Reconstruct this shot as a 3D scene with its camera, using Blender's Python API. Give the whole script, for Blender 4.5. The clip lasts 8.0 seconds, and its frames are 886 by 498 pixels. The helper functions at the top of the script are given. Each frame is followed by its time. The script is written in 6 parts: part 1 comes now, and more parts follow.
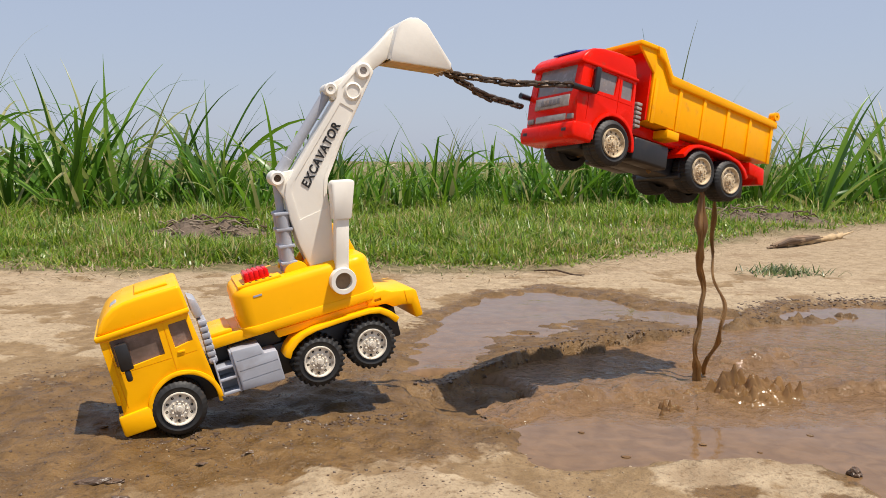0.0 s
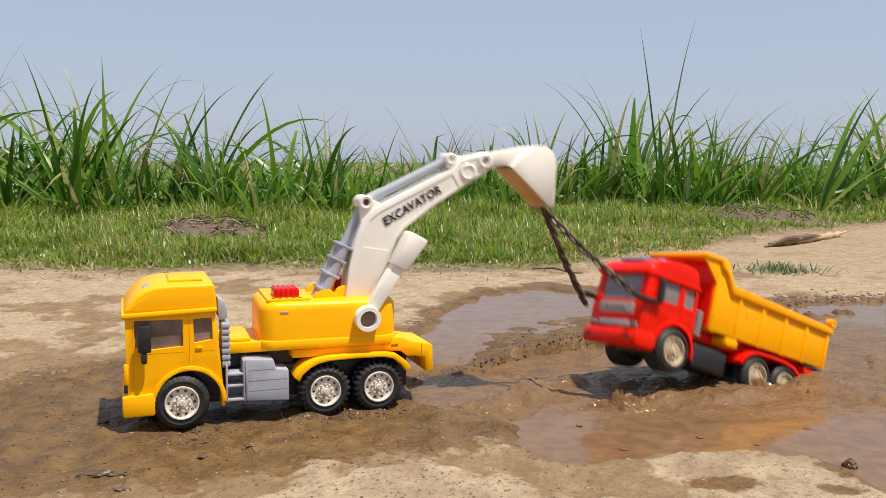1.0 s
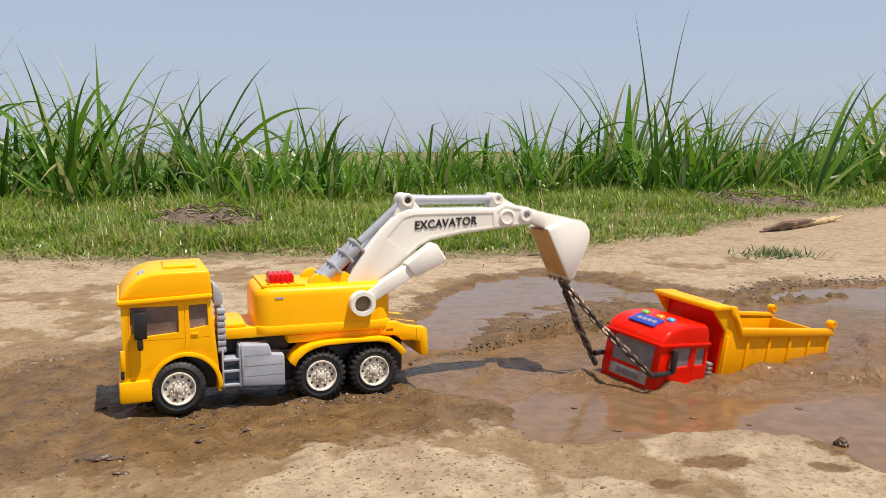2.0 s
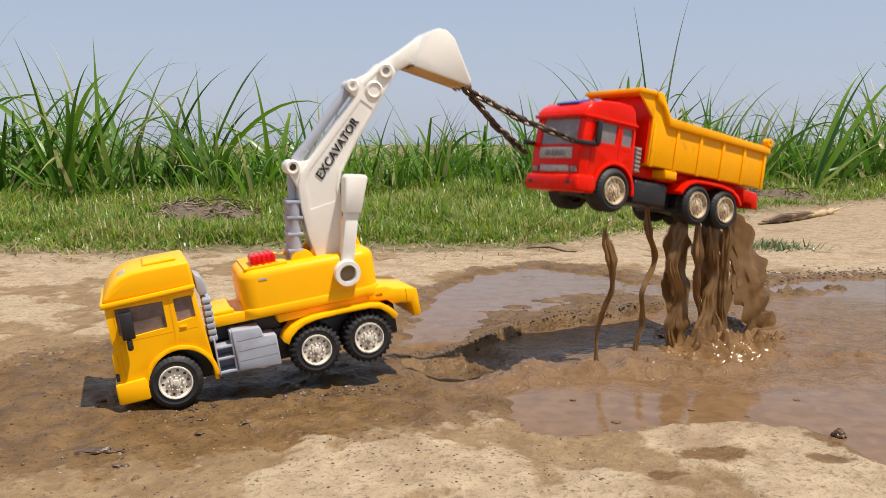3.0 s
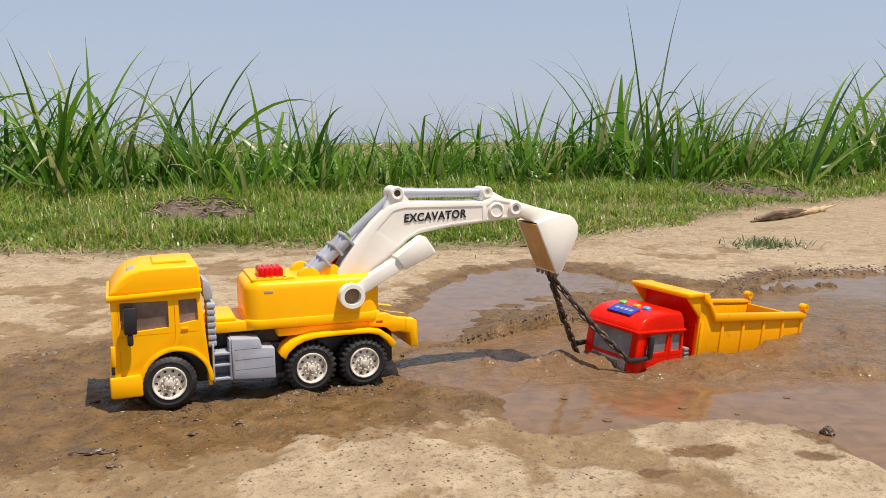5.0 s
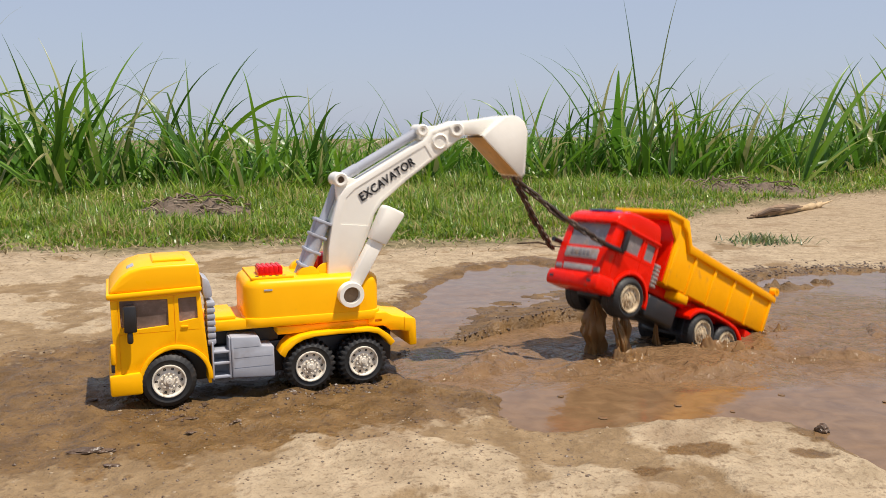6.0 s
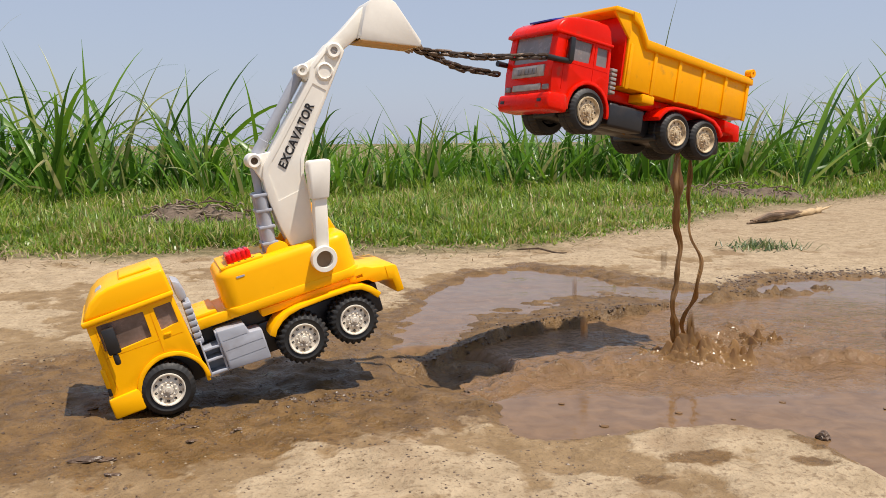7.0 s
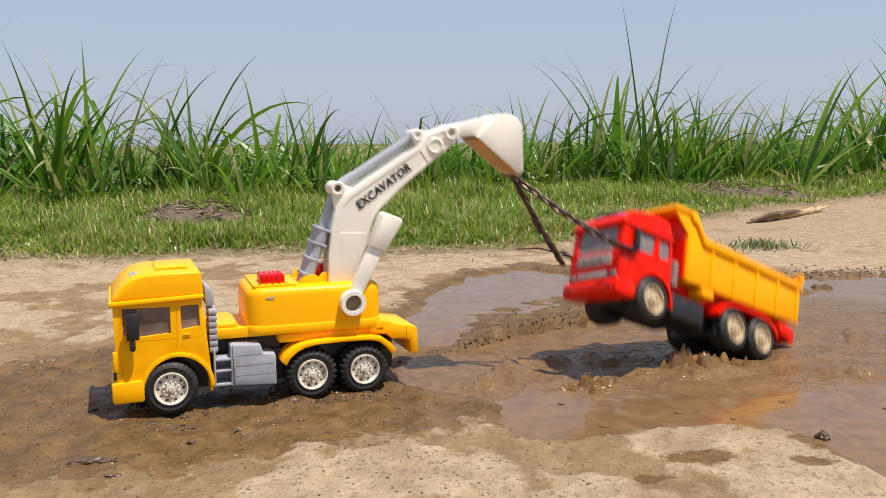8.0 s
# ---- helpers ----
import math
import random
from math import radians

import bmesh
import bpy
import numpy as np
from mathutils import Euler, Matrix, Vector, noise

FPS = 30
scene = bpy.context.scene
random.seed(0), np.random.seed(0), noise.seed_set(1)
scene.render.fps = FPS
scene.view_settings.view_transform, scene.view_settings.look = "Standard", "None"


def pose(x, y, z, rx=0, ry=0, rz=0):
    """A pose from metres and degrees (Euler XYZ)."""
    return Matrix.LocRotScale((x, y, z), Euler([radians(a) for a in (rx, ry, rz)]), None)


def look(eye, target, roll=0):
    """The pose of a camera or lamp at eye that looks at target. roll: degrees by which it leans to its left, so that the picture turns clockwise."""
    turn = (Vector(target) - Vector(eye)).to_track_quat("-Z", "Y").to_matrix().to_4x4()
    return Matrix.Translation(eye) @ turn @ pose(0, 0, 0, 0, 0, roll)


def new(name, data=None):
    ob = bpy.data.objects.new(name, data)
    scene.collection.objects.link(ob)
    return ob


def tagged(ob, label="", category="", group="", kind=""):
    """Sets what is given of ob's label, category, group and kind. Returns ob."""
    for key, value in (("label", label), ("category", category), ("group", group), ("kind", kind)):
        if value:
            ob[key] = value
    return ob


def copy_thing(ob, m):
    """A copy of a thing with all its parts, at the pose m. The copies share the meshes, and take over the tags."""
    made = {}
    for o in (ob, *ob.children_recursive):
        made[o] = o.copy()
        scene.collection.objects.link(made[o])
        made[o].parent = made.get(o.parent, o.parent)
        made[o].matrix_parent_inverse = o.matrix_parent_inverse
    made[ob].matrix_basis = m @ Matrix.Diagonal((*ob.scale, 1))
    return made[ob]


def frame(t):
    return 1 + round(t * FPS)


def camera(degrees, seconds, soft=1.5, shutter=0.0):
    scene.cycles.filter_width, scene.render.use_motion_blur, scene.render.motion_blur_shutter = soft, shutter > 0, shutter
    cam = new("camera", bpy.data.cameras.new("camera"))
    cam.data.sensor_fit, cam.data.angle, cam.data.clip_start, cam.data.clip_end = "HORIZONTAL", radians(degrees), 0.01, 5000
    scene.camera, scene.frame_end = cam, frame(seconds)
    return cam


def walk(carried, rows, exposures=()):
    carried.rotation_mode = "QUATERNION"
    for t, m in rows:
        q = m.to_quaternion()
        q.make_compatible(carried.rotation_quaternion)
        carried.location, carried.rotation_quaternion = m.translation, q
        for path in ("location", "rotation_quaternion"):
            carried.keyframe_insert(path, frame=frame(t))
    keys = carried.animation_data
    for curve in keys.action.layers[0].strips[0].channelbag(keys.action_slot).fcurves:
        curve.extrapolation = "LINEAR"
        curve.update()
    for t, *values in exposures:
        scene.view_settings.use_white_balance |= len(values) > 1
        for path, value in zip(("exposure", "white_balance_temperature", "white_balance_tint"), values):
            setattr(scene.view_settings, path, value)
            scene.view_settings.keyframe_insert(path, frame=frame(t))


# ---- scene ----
cam = camera(55.0, 8.0, soft=0.5, shutter=0.4)
PATH = [
    (0, (0.296, -0.934, 0.31), (0.287, 1.055, 0.105), 0.4),
    (0.5, (0.296, -0.939, 0.307), (0.29, 1.051, 0.11), 0.6),
    (1, (0.296, -0.942, 0.304), (0.29, 1.047, 0.101), 0.3),
    (1.5, (0.299, -0.946, 0.3), (0.296, 1.043, 0.085), -0.0),
    (3, (0.299, -0.949, 0.299), (0.303, 1.036, 0.054), -0.2),
    (3.5, (0.299, -0.95, 0.3), (0.305, 1.035, 0.057), -0.1),
    (4, (0.3, -0.951, 0.3), (0.308, 1.033, 0.052), -0.2),
    (4.5, (0.301, -0.952, 0.301), (0.314, 1.032, 0.054), -0.3),
    (6, (0.303, -0.956, 0.306), (0.326, 1.027, 0.046), -0.4),
    (6.5, (0.302, -0.956, 0.308), (0.326, 1.028, 0.055), -0.5),
    (7, (0.302, -0.956, 0.309), (0.326, 1.028, 0.061), -0.5),
    (7.5, (0.303, -0.957, 0.31), (0.326, 1.027, 0.061), -0.6),
    (8, (0.303, -0.957, 0.31), (0.326, 1.027, 0.061), -0.6),
]
walk(cam, [(t, look(eye, target, roll)) for t, eye, target, roll in PATH])

# ---- light ----
sun_way = Vector((0.29, -0.18, 0.93)).normalized()
sun = new("sun", bpy.data.lights.new("sun", "SUN"))
sun.data.energy, sun.data.angle, sun.data.color = 4.1, radians(0.6), (1.0, 0.905, 0.795)
sun.matrix_world = look(sun_way * 20, (0, 0, 0))
world = bpy.data.worlds.new("sky")
scene.world = world
world.use_nodes = True
wn, wl = world.node_tree.nodes, world.node_tree.links
sky = wn.new("ShaderNodeTexSky")
sky.sky_type, sky.sun_disc = "NISHITA", False
sky.sun_elevation = math.asin(sun_way.z)
sky.sun_rotation = math.atan2(sun_way.x, sun_way.y)
sky.air_density, sky.dust_density, sky.ozone_density = 1.2, 1.0, 1.0
# a hazy sky: clear-sky light thinned, and an even veil of pale blue-grey
veil = wn.new("ShaderNodeMix")
veil.data_type = "RGBA"
veil.inputs[0].default_value = 0.80
veil.inputs[7].default_value = (3.05, 3.45, 4.55, 1)
wl.new(sky.outputs[0], veil.inputs[6])
wl.new(veil.outputs[2], wn["Background"].inputs[0])
wn["Background"].inputs[1].default_value = 0.10
scene.view_settings.exposure = 0.50


# ---- materials ----
def material(name, base, rough=0.5, metal=0.0, vary=0.12, scale=30.0, bump=0.0, bump_scale=200.0, dirt=None, dirt_amount=0.0, dirt_scale=25.0, coat=0.0, random_part=0.0, gloss=0.5):
    """A surface with two scales of variation, optional dirt patches and fine relief."""
    m = bpy.data.materials.new(name)
    m.use_nodes = True
    n, l = m.node_tree.nodes, m.node_tree.links
    b = n["Principled BSDF"]
    b.inputs["Metallic"].default_value = metal
    b.inputs["Coat Weight"].default_value = coat
    b.inputs["Specular IOR Level"].default_value = gloss
    tc = n.new("ShaderNodeTexCoord")

    def noise_at(size, detail=4.0):
        t = n.new("ShaderNodeTexNoise")
        t.inputs["Scale"].default_value, t.inputs["Detail"].default_value = size, detail
        l.new(tc.outputs["Object"], t.inputs["Vector"])
        return t.outputs["Fac"]

    def ramp(fac, lo, hi, a=0.0, z=1.0):
        r = n.new("ShaderNodeMapRange")
        for k, v in zip(("From Min", "From Max", "To Min", "To Max"), (lo, hi, a, z)):
            r.inputs[k].default_value = v
        l.new(fac, r.inputs["Value"])
        return r.outputs[0]

    def mix(fac, a, z):
        x = n.new("ShaderNodeMix")
        x.data_type = "RGBA"
        for s, v in ((x.inputs[0], fac), (x.inputs[6], a), (x.inputs[7], z)):
            if isinstance(v, (tuple, list)):
                s.default_value = (*v, 1)
            elif isinstance(v, float):
                s.default_value = v
            else:
                l.new(v, s)
        return x.outputs[2]

    lo, hi = tuple(c * (1 - vary) for c in base), tuple(min(1, c * (1 + vary)) for c in base)
    colour = mix(ramp(noise_at(scale), 0.3, 0.7), lo, hi)
    fine = ramp(noise_at(scale * 9), 0.3, 0.7)
    colour = mix(ramp(fine, 0, 1, 0.0, 0.5), colour, tuple(c * (1 - vary) for c in base))
    if random_part:
        info = n.new("ShaderNodeObjectInfo")
        colour = mix(ramp(info.outputs["Random"], 0, 1, 0, random_part), colour, (base[0] * 1.5, base[1] * 1.25, base[2] * 0.8))
    roughness = ramp(noise_at(scale * 2), 0.3, 0.7, max(0.02, rough - 0.08), min(1, rough + 0.1))
    if dirt:
        f = ramp(noise_at(dirt_scale, 6.0), 0.62 - dirt_amount * 0.3, 0.75 - dirt_amount * 0.3, 0.0, min(1, dirt_amount + 0.3))
        colour = mix(f, colour, dirt)
    l.new(colour, b.inputs["Base Color"])
    l.new(roughness, b.inputs["Roughness"])
    if bump:
        k = n.new("ShaderNodeBump")
        k.inputs["Strength"].default_value, k.inputs["Distance"].default_value = bump, 0.002
        l.new(noise_at(bump_scale, 6.0), k.inputs["Height"])
        l.new(k.outputs[0], b.inputs["Normal"])
    return m


MUD = (0.16, 0.10, 0.055)
yellow_plastic = material("yellow_plastic", (0.98, 0.462, 0.001), 0.34, gloss=0.18, vary=0.04, scale=12, bump=0.04, dirt=MUD, dirt_amount=-0.15, dirt_scale=60)
red_plastic = material("red_plastic", (0.78, 0.011, 0.001), 0.24, gloss=0.16, vary=0.12, scale=14, bump=0.06, dirt=MUD, dirt_amount=0.07, dirt_scale=70)
lamp_red = material("lamp_red", (0.68, 0.006, 0.006), 0.22, gloss=0.25, vary=0.1, scale=60)
bed_yellow = material("bed_yellow", (0.98, 0.405, 0.001), 0.34, gloss=0.13, vary=0.08, scale=14, bump=0.05, dirt=MUD, dirt_amount=0.06, dirt_scale=45)
cream_plastic = material("cream_plastic", (0.82, 0.785, 0.70), 0.38, vary=0.05, scale=18, bump=0.04, dirt=(0.62, 0.42, 0.22), dirt_amount=0.05, dirt_scale=18)
grey_plastic = material("grey_plastic", (0.36, 0.378, 0.425), 0.42, vary=0.1, scale=30, dirt=MUD, dirt_amount=0.08)
black_plastic = material("black_plastic", (0.016, 0.016, 0.018), 0.4, vary=0.3, scale=30, dirt=(0.07, 0.046, 0.027), dirt_amount=0.02)
rubber = material("rubber", (0.014, 0.014, 0.014), 0.6, vary=0.3, scale=60, bump=0.2, dirt=(0.06, 0.043, 0.03), dirt_amount=0.06, dirt_scale=60)
rim_plastic = material("rim_plastic", (0.74, 0.68, 0.57), 0.4, vary=0.12, scale=90, dirt=(0.26, 0.17, 0.09), dirt_amount=0.30, dirt_scale=110)
pane_plastic = material("pane_plastic", (0.21, 0.145, 0.12), 0.22, vary=0.5, scale=35, dirt=(0.26, 0.17, 0.12), dirt_amount=0.2, dirt_scale=35)
grey_pane = material("grey_pane", (0.22, 0.20, 0.20), 0.22, vary=0.25, scale=45, dirt=(0.30, 0.22, 0.16), dirt_amount=0.3, dirt_scale=60)
muddy_rim = material("muddy_rim", (0.62, 0.50, 0.33), 0.42, vary=0.2, scale=90, dirt=(0.22, 0.13, 0.06), dirt_amount=0.36, dirt_scale=90)
silver = material("silver", (0.42, 0.38, 0.35), 0.35, metal=0.3, vary=0.25, scale=120, dirt=(0.28, 0.2, 0.14), dirt_amount=0.2, dirt_scale=90)
chain_steel = material("chain_steel", (0.115, 0.085, 0.065), 0.42, metal=0.75, vary=0.4, scale=160, bump=0.2, dirt=(0.13, 0.08, 0.04), dirt_amount=0.15, dirt_scale=120)
letter_black = material("letter_black", (0.012, 0.012, 0.014), 0.4)
sticker_blue = material("sticker_blue", (0.02, 0.05, 0.36), 0.3, vary=0.1, scale=90)
button_green = material("button_green", (0.12, 0.5, 0.06), 0.3)
button_orange = material("button_orange", (0.85, 0.3, 0.01), 0.3)
button_blue = material("button_blue", (0.03, 0.3, 0.6), 0.3)
wood = material("wood", (0.24, 0.16, 0.095), 0.8, vary=0.35, scale=14, bump=0.6, bump_scale=60, dirt=(0.12, 0.08, 0.05), dirt_amount=0.25, dirt_scale=18)
pale_wood = material("pale_wood", (0.46, 0.33, 0.18), 0.75, vary=0.3, scale=20, bump=0.5, bump_scale=80, dirt=(0.16, 0.10, 0.055), dirt_amount=0.2, dirt_scale=22)
dead_stalk = material("dead_stalk", (0.26, 0.20, 0.14), 0.8, vary=0.4, scale=20, bump=0.4, dirt=(0.1, 0.07, 0.05), dirt_amount=0.3, dirt_scale=16)
clod_mat = material("clod", (0.105, 0.066, 0.040), 0.36, vary=0.4, scale=60, bump=0.8, bump_scale=180)
pebble_mat = material("pebble", (0.30, 0.225, 0.145), 0.85, vary=0.35, scale=120, bump=0.6, bump_scale=240)
twig_mat = material("twig", (0.10, 0.062, 0.036), 0.8, vary=0.4, scale=80)
clump_mat = material("dirt_clump", (0.135, 0.098, 0.068), 0.9, vary=0.35, scale=40, bump=0.8, bump_scale=60)
ochre_stain = material("ochre_stain", (0.56, 0.33, 0.11), 0.5, vary=0.3, scale=25, dirt=(0.22, 0.12, 0.05), dirt_amount=0.2, dirt_scale=40)
straw = material("straw", (0.31, 0.24, 0.13), 0.75, vary=0.4, scale=6)
weed_leaf_base = (0.085, 0.135, 0.055)


def falling_mud():
    """Silty water: glossy, and thin enough to let some light through."""
    m = material("muddy_water", (0.30, 0.178, 0.072), 0.14, vary=0.35, scale=38, bump=0.5, bump_scale=60)
    n, l = m.node_tree.nodes, m.node_tree.links
    b = n["Principled BSDF"]
    tr = n.new("ShaderNodeBsdfTranslucent")
    tr.inputs[0].default_value = (0.52, 0.30, 0.11, 1)
    ms = n.new("ShaderNodeMixShader")
    ms.inputs[0].default_value = 0.42
    l.new(b.outputs[0], ms.inputs[1])
    l.new(tr.outputs[0], ms.inputs[2])
    l.new(ms.outputs[0], n["Material Output"].inputs["Surface"])
    return m


muddy_water = falling_mud()


def leaf_material(name, base, dry, patchy):
    """Blades: green with a paler vein side, a share of them dry, and light that comes through."""
    m = material(name, base, 0.36, vary=0.25, scale=8, random_part=0.0)
    n, l = m.node_tree.nodes, m.node_tree.links
    b = n["Principled BSDF"]
    geo = n.new("ShaderNodeNewGeometry")
    info = n.new("ShaderNodeObjectInfo")
    add = n.new("ShaderNodeMath")
    add.operation = "ADD"
    l.new(geo.outputs["Random Per Island"], add.inputs[0])
    l.new(info.outputs["Random"], add.inputs[1])
    frac = n.new("ShaderNodeMath")
    frac.operation = "FRACT"
    l.new(add.outputs[0], frac.inputs[0])
    cr = n.new("ShaderNodeValToRGB")
    stops = ((0.0, tuple(c * 0.5 for c in base)), (0.42, tuple(c * 1.1 for c in base)), (0.82, (base[0] * 2.0, base[1] * 1.5, base[2] * 1.1)), (0.96, dry))
    while len(cr.color_ramp.elements) < len(stops):
        cr.color_ramp.elements.new(0.5)
    for e, (at, c) in zip(cr.color_ramp.elements, stops):
        e.position, e.color = at, (*c, 1)
    tc = n.new("ShaderNodeTexCoord")
    patch = n.new("ShaderNodeTexNoise")
    patch.inputs["Scale"].default_value, patch.inputs["Detail"].default_value = 2.2, 4.0
    l.new(tc.outputs["Object"], patch.inputs["Vector"])
    shift = n.new("ShaderNodeMapRange")
    for k, v in zip(("From Min", "From Max", "To Min", "To Max"), (0.45, 0.70, 0.0, patchy)):
        shift.inputs[k].default_value = v
    l.new(patch.outputs[0], shift.inputs["Value"])
    lean = n.new("ShaderNodeMath")
    l.new(frac.outputs[0], lean.inputs[0])
    l.new(shift.outputs[0], lean.inputs[1])
    l.new(lean.outputs[0], cr.inputs[0])
    l.new(cr.outputs[0], b.inputs["Base Color"])
    tr = n.new("ShaderNodeBsdfTranslucent")
    l.new(cr.outputs[0], tr.inputs[0])
    ms = n.new("ShaderNodeMixShader")
    ms.inputs[0].default_value = 0.45
    l.new(b.outputs[0], ms.inputs[1])
    l.new(tr.outputs[0], ms.inputs[2])
    l.new(ms.outputs[0], n["Material Output"].inputs["Surface"])
    return m


cane_leaf = leaf_material("cane_leaf", (0.082, 0.200, 0.018), (0.36, 0.35, 0.14), 0.06)
grass_leaf = leaf_material("grass_leaf", (0.135, 0.240, 0.024), (0.42, 0.34, 0.15), 0.30)
weed_leaf = leaf_material("weed_leaf", weed_leaf_base, (0.30, 0.26, 0.14), 0.1)


def ground_material():
    """Pale dry sand, dark wet mud where the wet attribute is high, green-brown soil under the grass."""
    m = bpy.data.materials.new("ground")
    m.use_nodes = True
    n, l = m.node_tree.nodes, m.node_tree.links
    b = n["Principled BSDF"]
    tc = n.new("ShaderNodeTexCoord")

    def tex(size, detail=6.0, kind="ShaderNodeTexNoise"):
        t = n.new(kind)
        t.inputs["Scale"].default_value = size
        if kind == "ShaderNodeTexNoise":
            t.inputs["Detail"].default_value = detail
        l.new(tc.outputs["Object"], t.inputs["Vector"])
        return t.outputs[0]

    def calc(op, a, z):
        k = n.new("ShaderNodeMath")
        k.operation = op
        for s, v in zip(k.inputs, (a, z)):
            if isinstance(v, float):
                s.default_value = v
            else:
                l.new(v, s)
        return k.outputs[0]

    def ramp(fac, lo, hi, a=0.0, z=1.0):
        r = n.new("ShaderNodeMapRange")
        for k, v in zip(("From Min", "From Max", "To Min", "To Max"), (lo, hi, a, z)):
            r.inputs[k].default_value = v
        l.new(fac, r.inputs["Value"])
        return r.outputs[0]

    def mix(fac, a, z):
        x = n.new("ShaderNodeMix")
        x.data_type = "RGBA"
        for s, v in ((x.inputs[0], fac), (x.inputs[6], a), (x.inputs[7], z)):
            if isinstance(v, tuple):
                s.default_value = (*v, 1)
            else:
                l.new(v, s)
        return x.outputs[2]

    wet = n.new("ShaderNodeAttribute")
    wet.attribute_name = "wet"
    green = n.new("ShaderNodeAttribute")
    green.attribute_name = "green"
    big, mid, small = tex(5.0), tex(28.0), tex(140.0)
    crust = n.new("ShaderNodeAttribute")
    crust.attribute_name = "crust"
    plate = ramp(calc("ADD", crust.outputs["Fac"], ramp(tex(75.0), 0.3, 0.7, -0.35, 0.35)), 0.15, 0.85)
    loose = mix(ramp(mid, 0.35, 0.65), (0.180, 0.118, 0.058), (0.262, 0.182, 0.098))
    pale = mix(ramp(mid, 0.35, 0.65), (0.300, 0.228, 0.142), (0.400, 0.312, 0.203))
    sand = mix(plate, loose, pale)
    sand = mix(ramp(small, 0.54, 0.70, 0.0, 0.8), sand, (0.160, 0.106, 0.060))
    sand = mix(ramp(tex(330.0), 0.60, 0.72, 0.0, 0.7), sand, (0.120, 0.080, 0.048))
    sand = mix(ramp(big, 0.58, 0.66, 0.0, 0.45), sand, (0.19, 0.122, 0.066))
    mud = mix(ramp(mid, 0.35, 0.65), (0.100, 0.056, 0.019), (0.172, 0.101, 0.038))
    mud = mix(ramp(small, 0.55, 0.75), mud, (0.065, 0.039, 0.021))
    soil = mix(ramp(mid, 0.35, 0.65), (0.10, 0.085, 0.038), (0.21, 0.165, 0.085))
    w = calc("ADD", wet.outputs["Fac"], ramp(mid, 0.3, 0.7, -0.22, 0.22))
    w = calc("ADD", w, ramp(tex(90.0), 0.3, 0.7, -0.12, 0.12))
    w = ramp(w, 0.40, 0.60)
    colour = mix(w, sand, mud)
    colour = mix(green.outputs["Fac"], colour, soil)
    l.new(colour, b.inputs["Base Color"])
    rough = calc("SUBTRACT", 0.92, calc("MULTIPLY", w, ramp(tex(18.0), 0.35, 0.65, 0.22, 0.68)))
    l.new(rough, b.inputs["Roughness"])
    b.inputs["Specular IOR Level"].default_value = 0.28
    k = n.new("ShaderNodeBump")
    k.inputs["Strength"].default_value, k.inputs["Distance"].default_value = 1.0, 0.006
    l.new(calc("ADD", calc("MULTIPLY", small, 0.6), calc("ADD", mid, calc("MULTIPLY", tex(420.0), 0.25))), k.inputs["Height"])
    l.new(k.outputs[0], b.inputs["Normal"])
    return m


def water_material():
    """Opaque brown water: clear gloss and small ripples where it lies still, silty and rough where it is stirred."""
    m = bpy.data.materials.new("pool_water")
    m.use_nodes = True
    n, l = m.node_tree.nodes, m.node_tree.links
    b = n["Principled BSDF"]
    tc = n.new("ShaderNodeTexCoord")
    heights = []
    for size, amount in ((9.0, 0.8), (38.0, 0.6), (95.0, 0.5)):
        t = n.new("ShaderNodeTexNoise")
        t.inputs["Scale"].default_value, t.inputs["Detail"].default_value, t.inputs["Distortion"].default_value = size, 3.0, 0.6
        l.new(tc.outputs["Object"], t.inputs["Vector"])
        k = n.new("ShaderNodeMath")
        k.operation = "MULTIPLY"
        k.inputs[1].default_value = amount
        l.new(t.outputs[0], k.inputs[0])
        heights.append((t.outputs[0], k.outputs[0]))
    total = heights[0][1]
    for _, h in heights[1:]:
        k = n.new("ShaderNodeMath")
        l.new(total, k.inputs[0])
        l.new(h, k.inputs[1])
        total = k.outputs[0]
    stir = n.new("ShaderNodeAttribute")
    stir.attribute_name = "stir"

    def by_stir(lo, hi):
        r = n.new("ShaderNodeMapRange")
        r.inputs["To Min"].default_value, r.inputs["To Max"].default_value = lo, hi
        l.new(stir.outputs["Fac"], r.inputs["Value"])
        return r.outputs[0]
    cr = n.new("ShaderNodeValToRGB")
    cr.color_ramp.elements[0].position, cr.color_ramp.elements[0].color = 0.30, (0.138, 0.081, 0.040, 1)
    cr.color_ramp.elements[1].position, cr.color_ramp.elements[1].color = 0.70, (0.200, 0.120, 0.060, 1)
    l.new(heights[1][0], cr.inputs[0])
    l.new(cr.outputs[0], b.inputs["Base Color"])
    l.new(by_stir(0.05, 0.11), b.inputs["Roughness"])
    b.inputs["IOR"].default_value = 1.33
    l.new(by_stir(0.38, 0.27), b.inputs["Specular IOR Level"])
    k = n.new("ShaderNodeBump")
    k.inputs["Distance"].default_value = 0.012
    l.new(by_stir(0.05, 0.85), k.inputs["Strength"])
    l.new(total, k.inputs["Height"])
    l.new(k.outputs[0], b.inputs["Normal"])
    return m


ground_mat, water_mat = ground_material(), water_material()


# ---- shape helpers ----
def mesh_of(name, bm, mat, smooth=True):
    me = bpy.data.meshes.new(name)
    bmesh.ops.recalc_face_normals(bm, faces=bm.faces)
    bm.to_mesh(me)
    bm.free()
    me.materials.append(mat)
    if smooth:
        me.shade_smooth()
        me.set_sharp_from_angle(angle=radians(32))
    return me


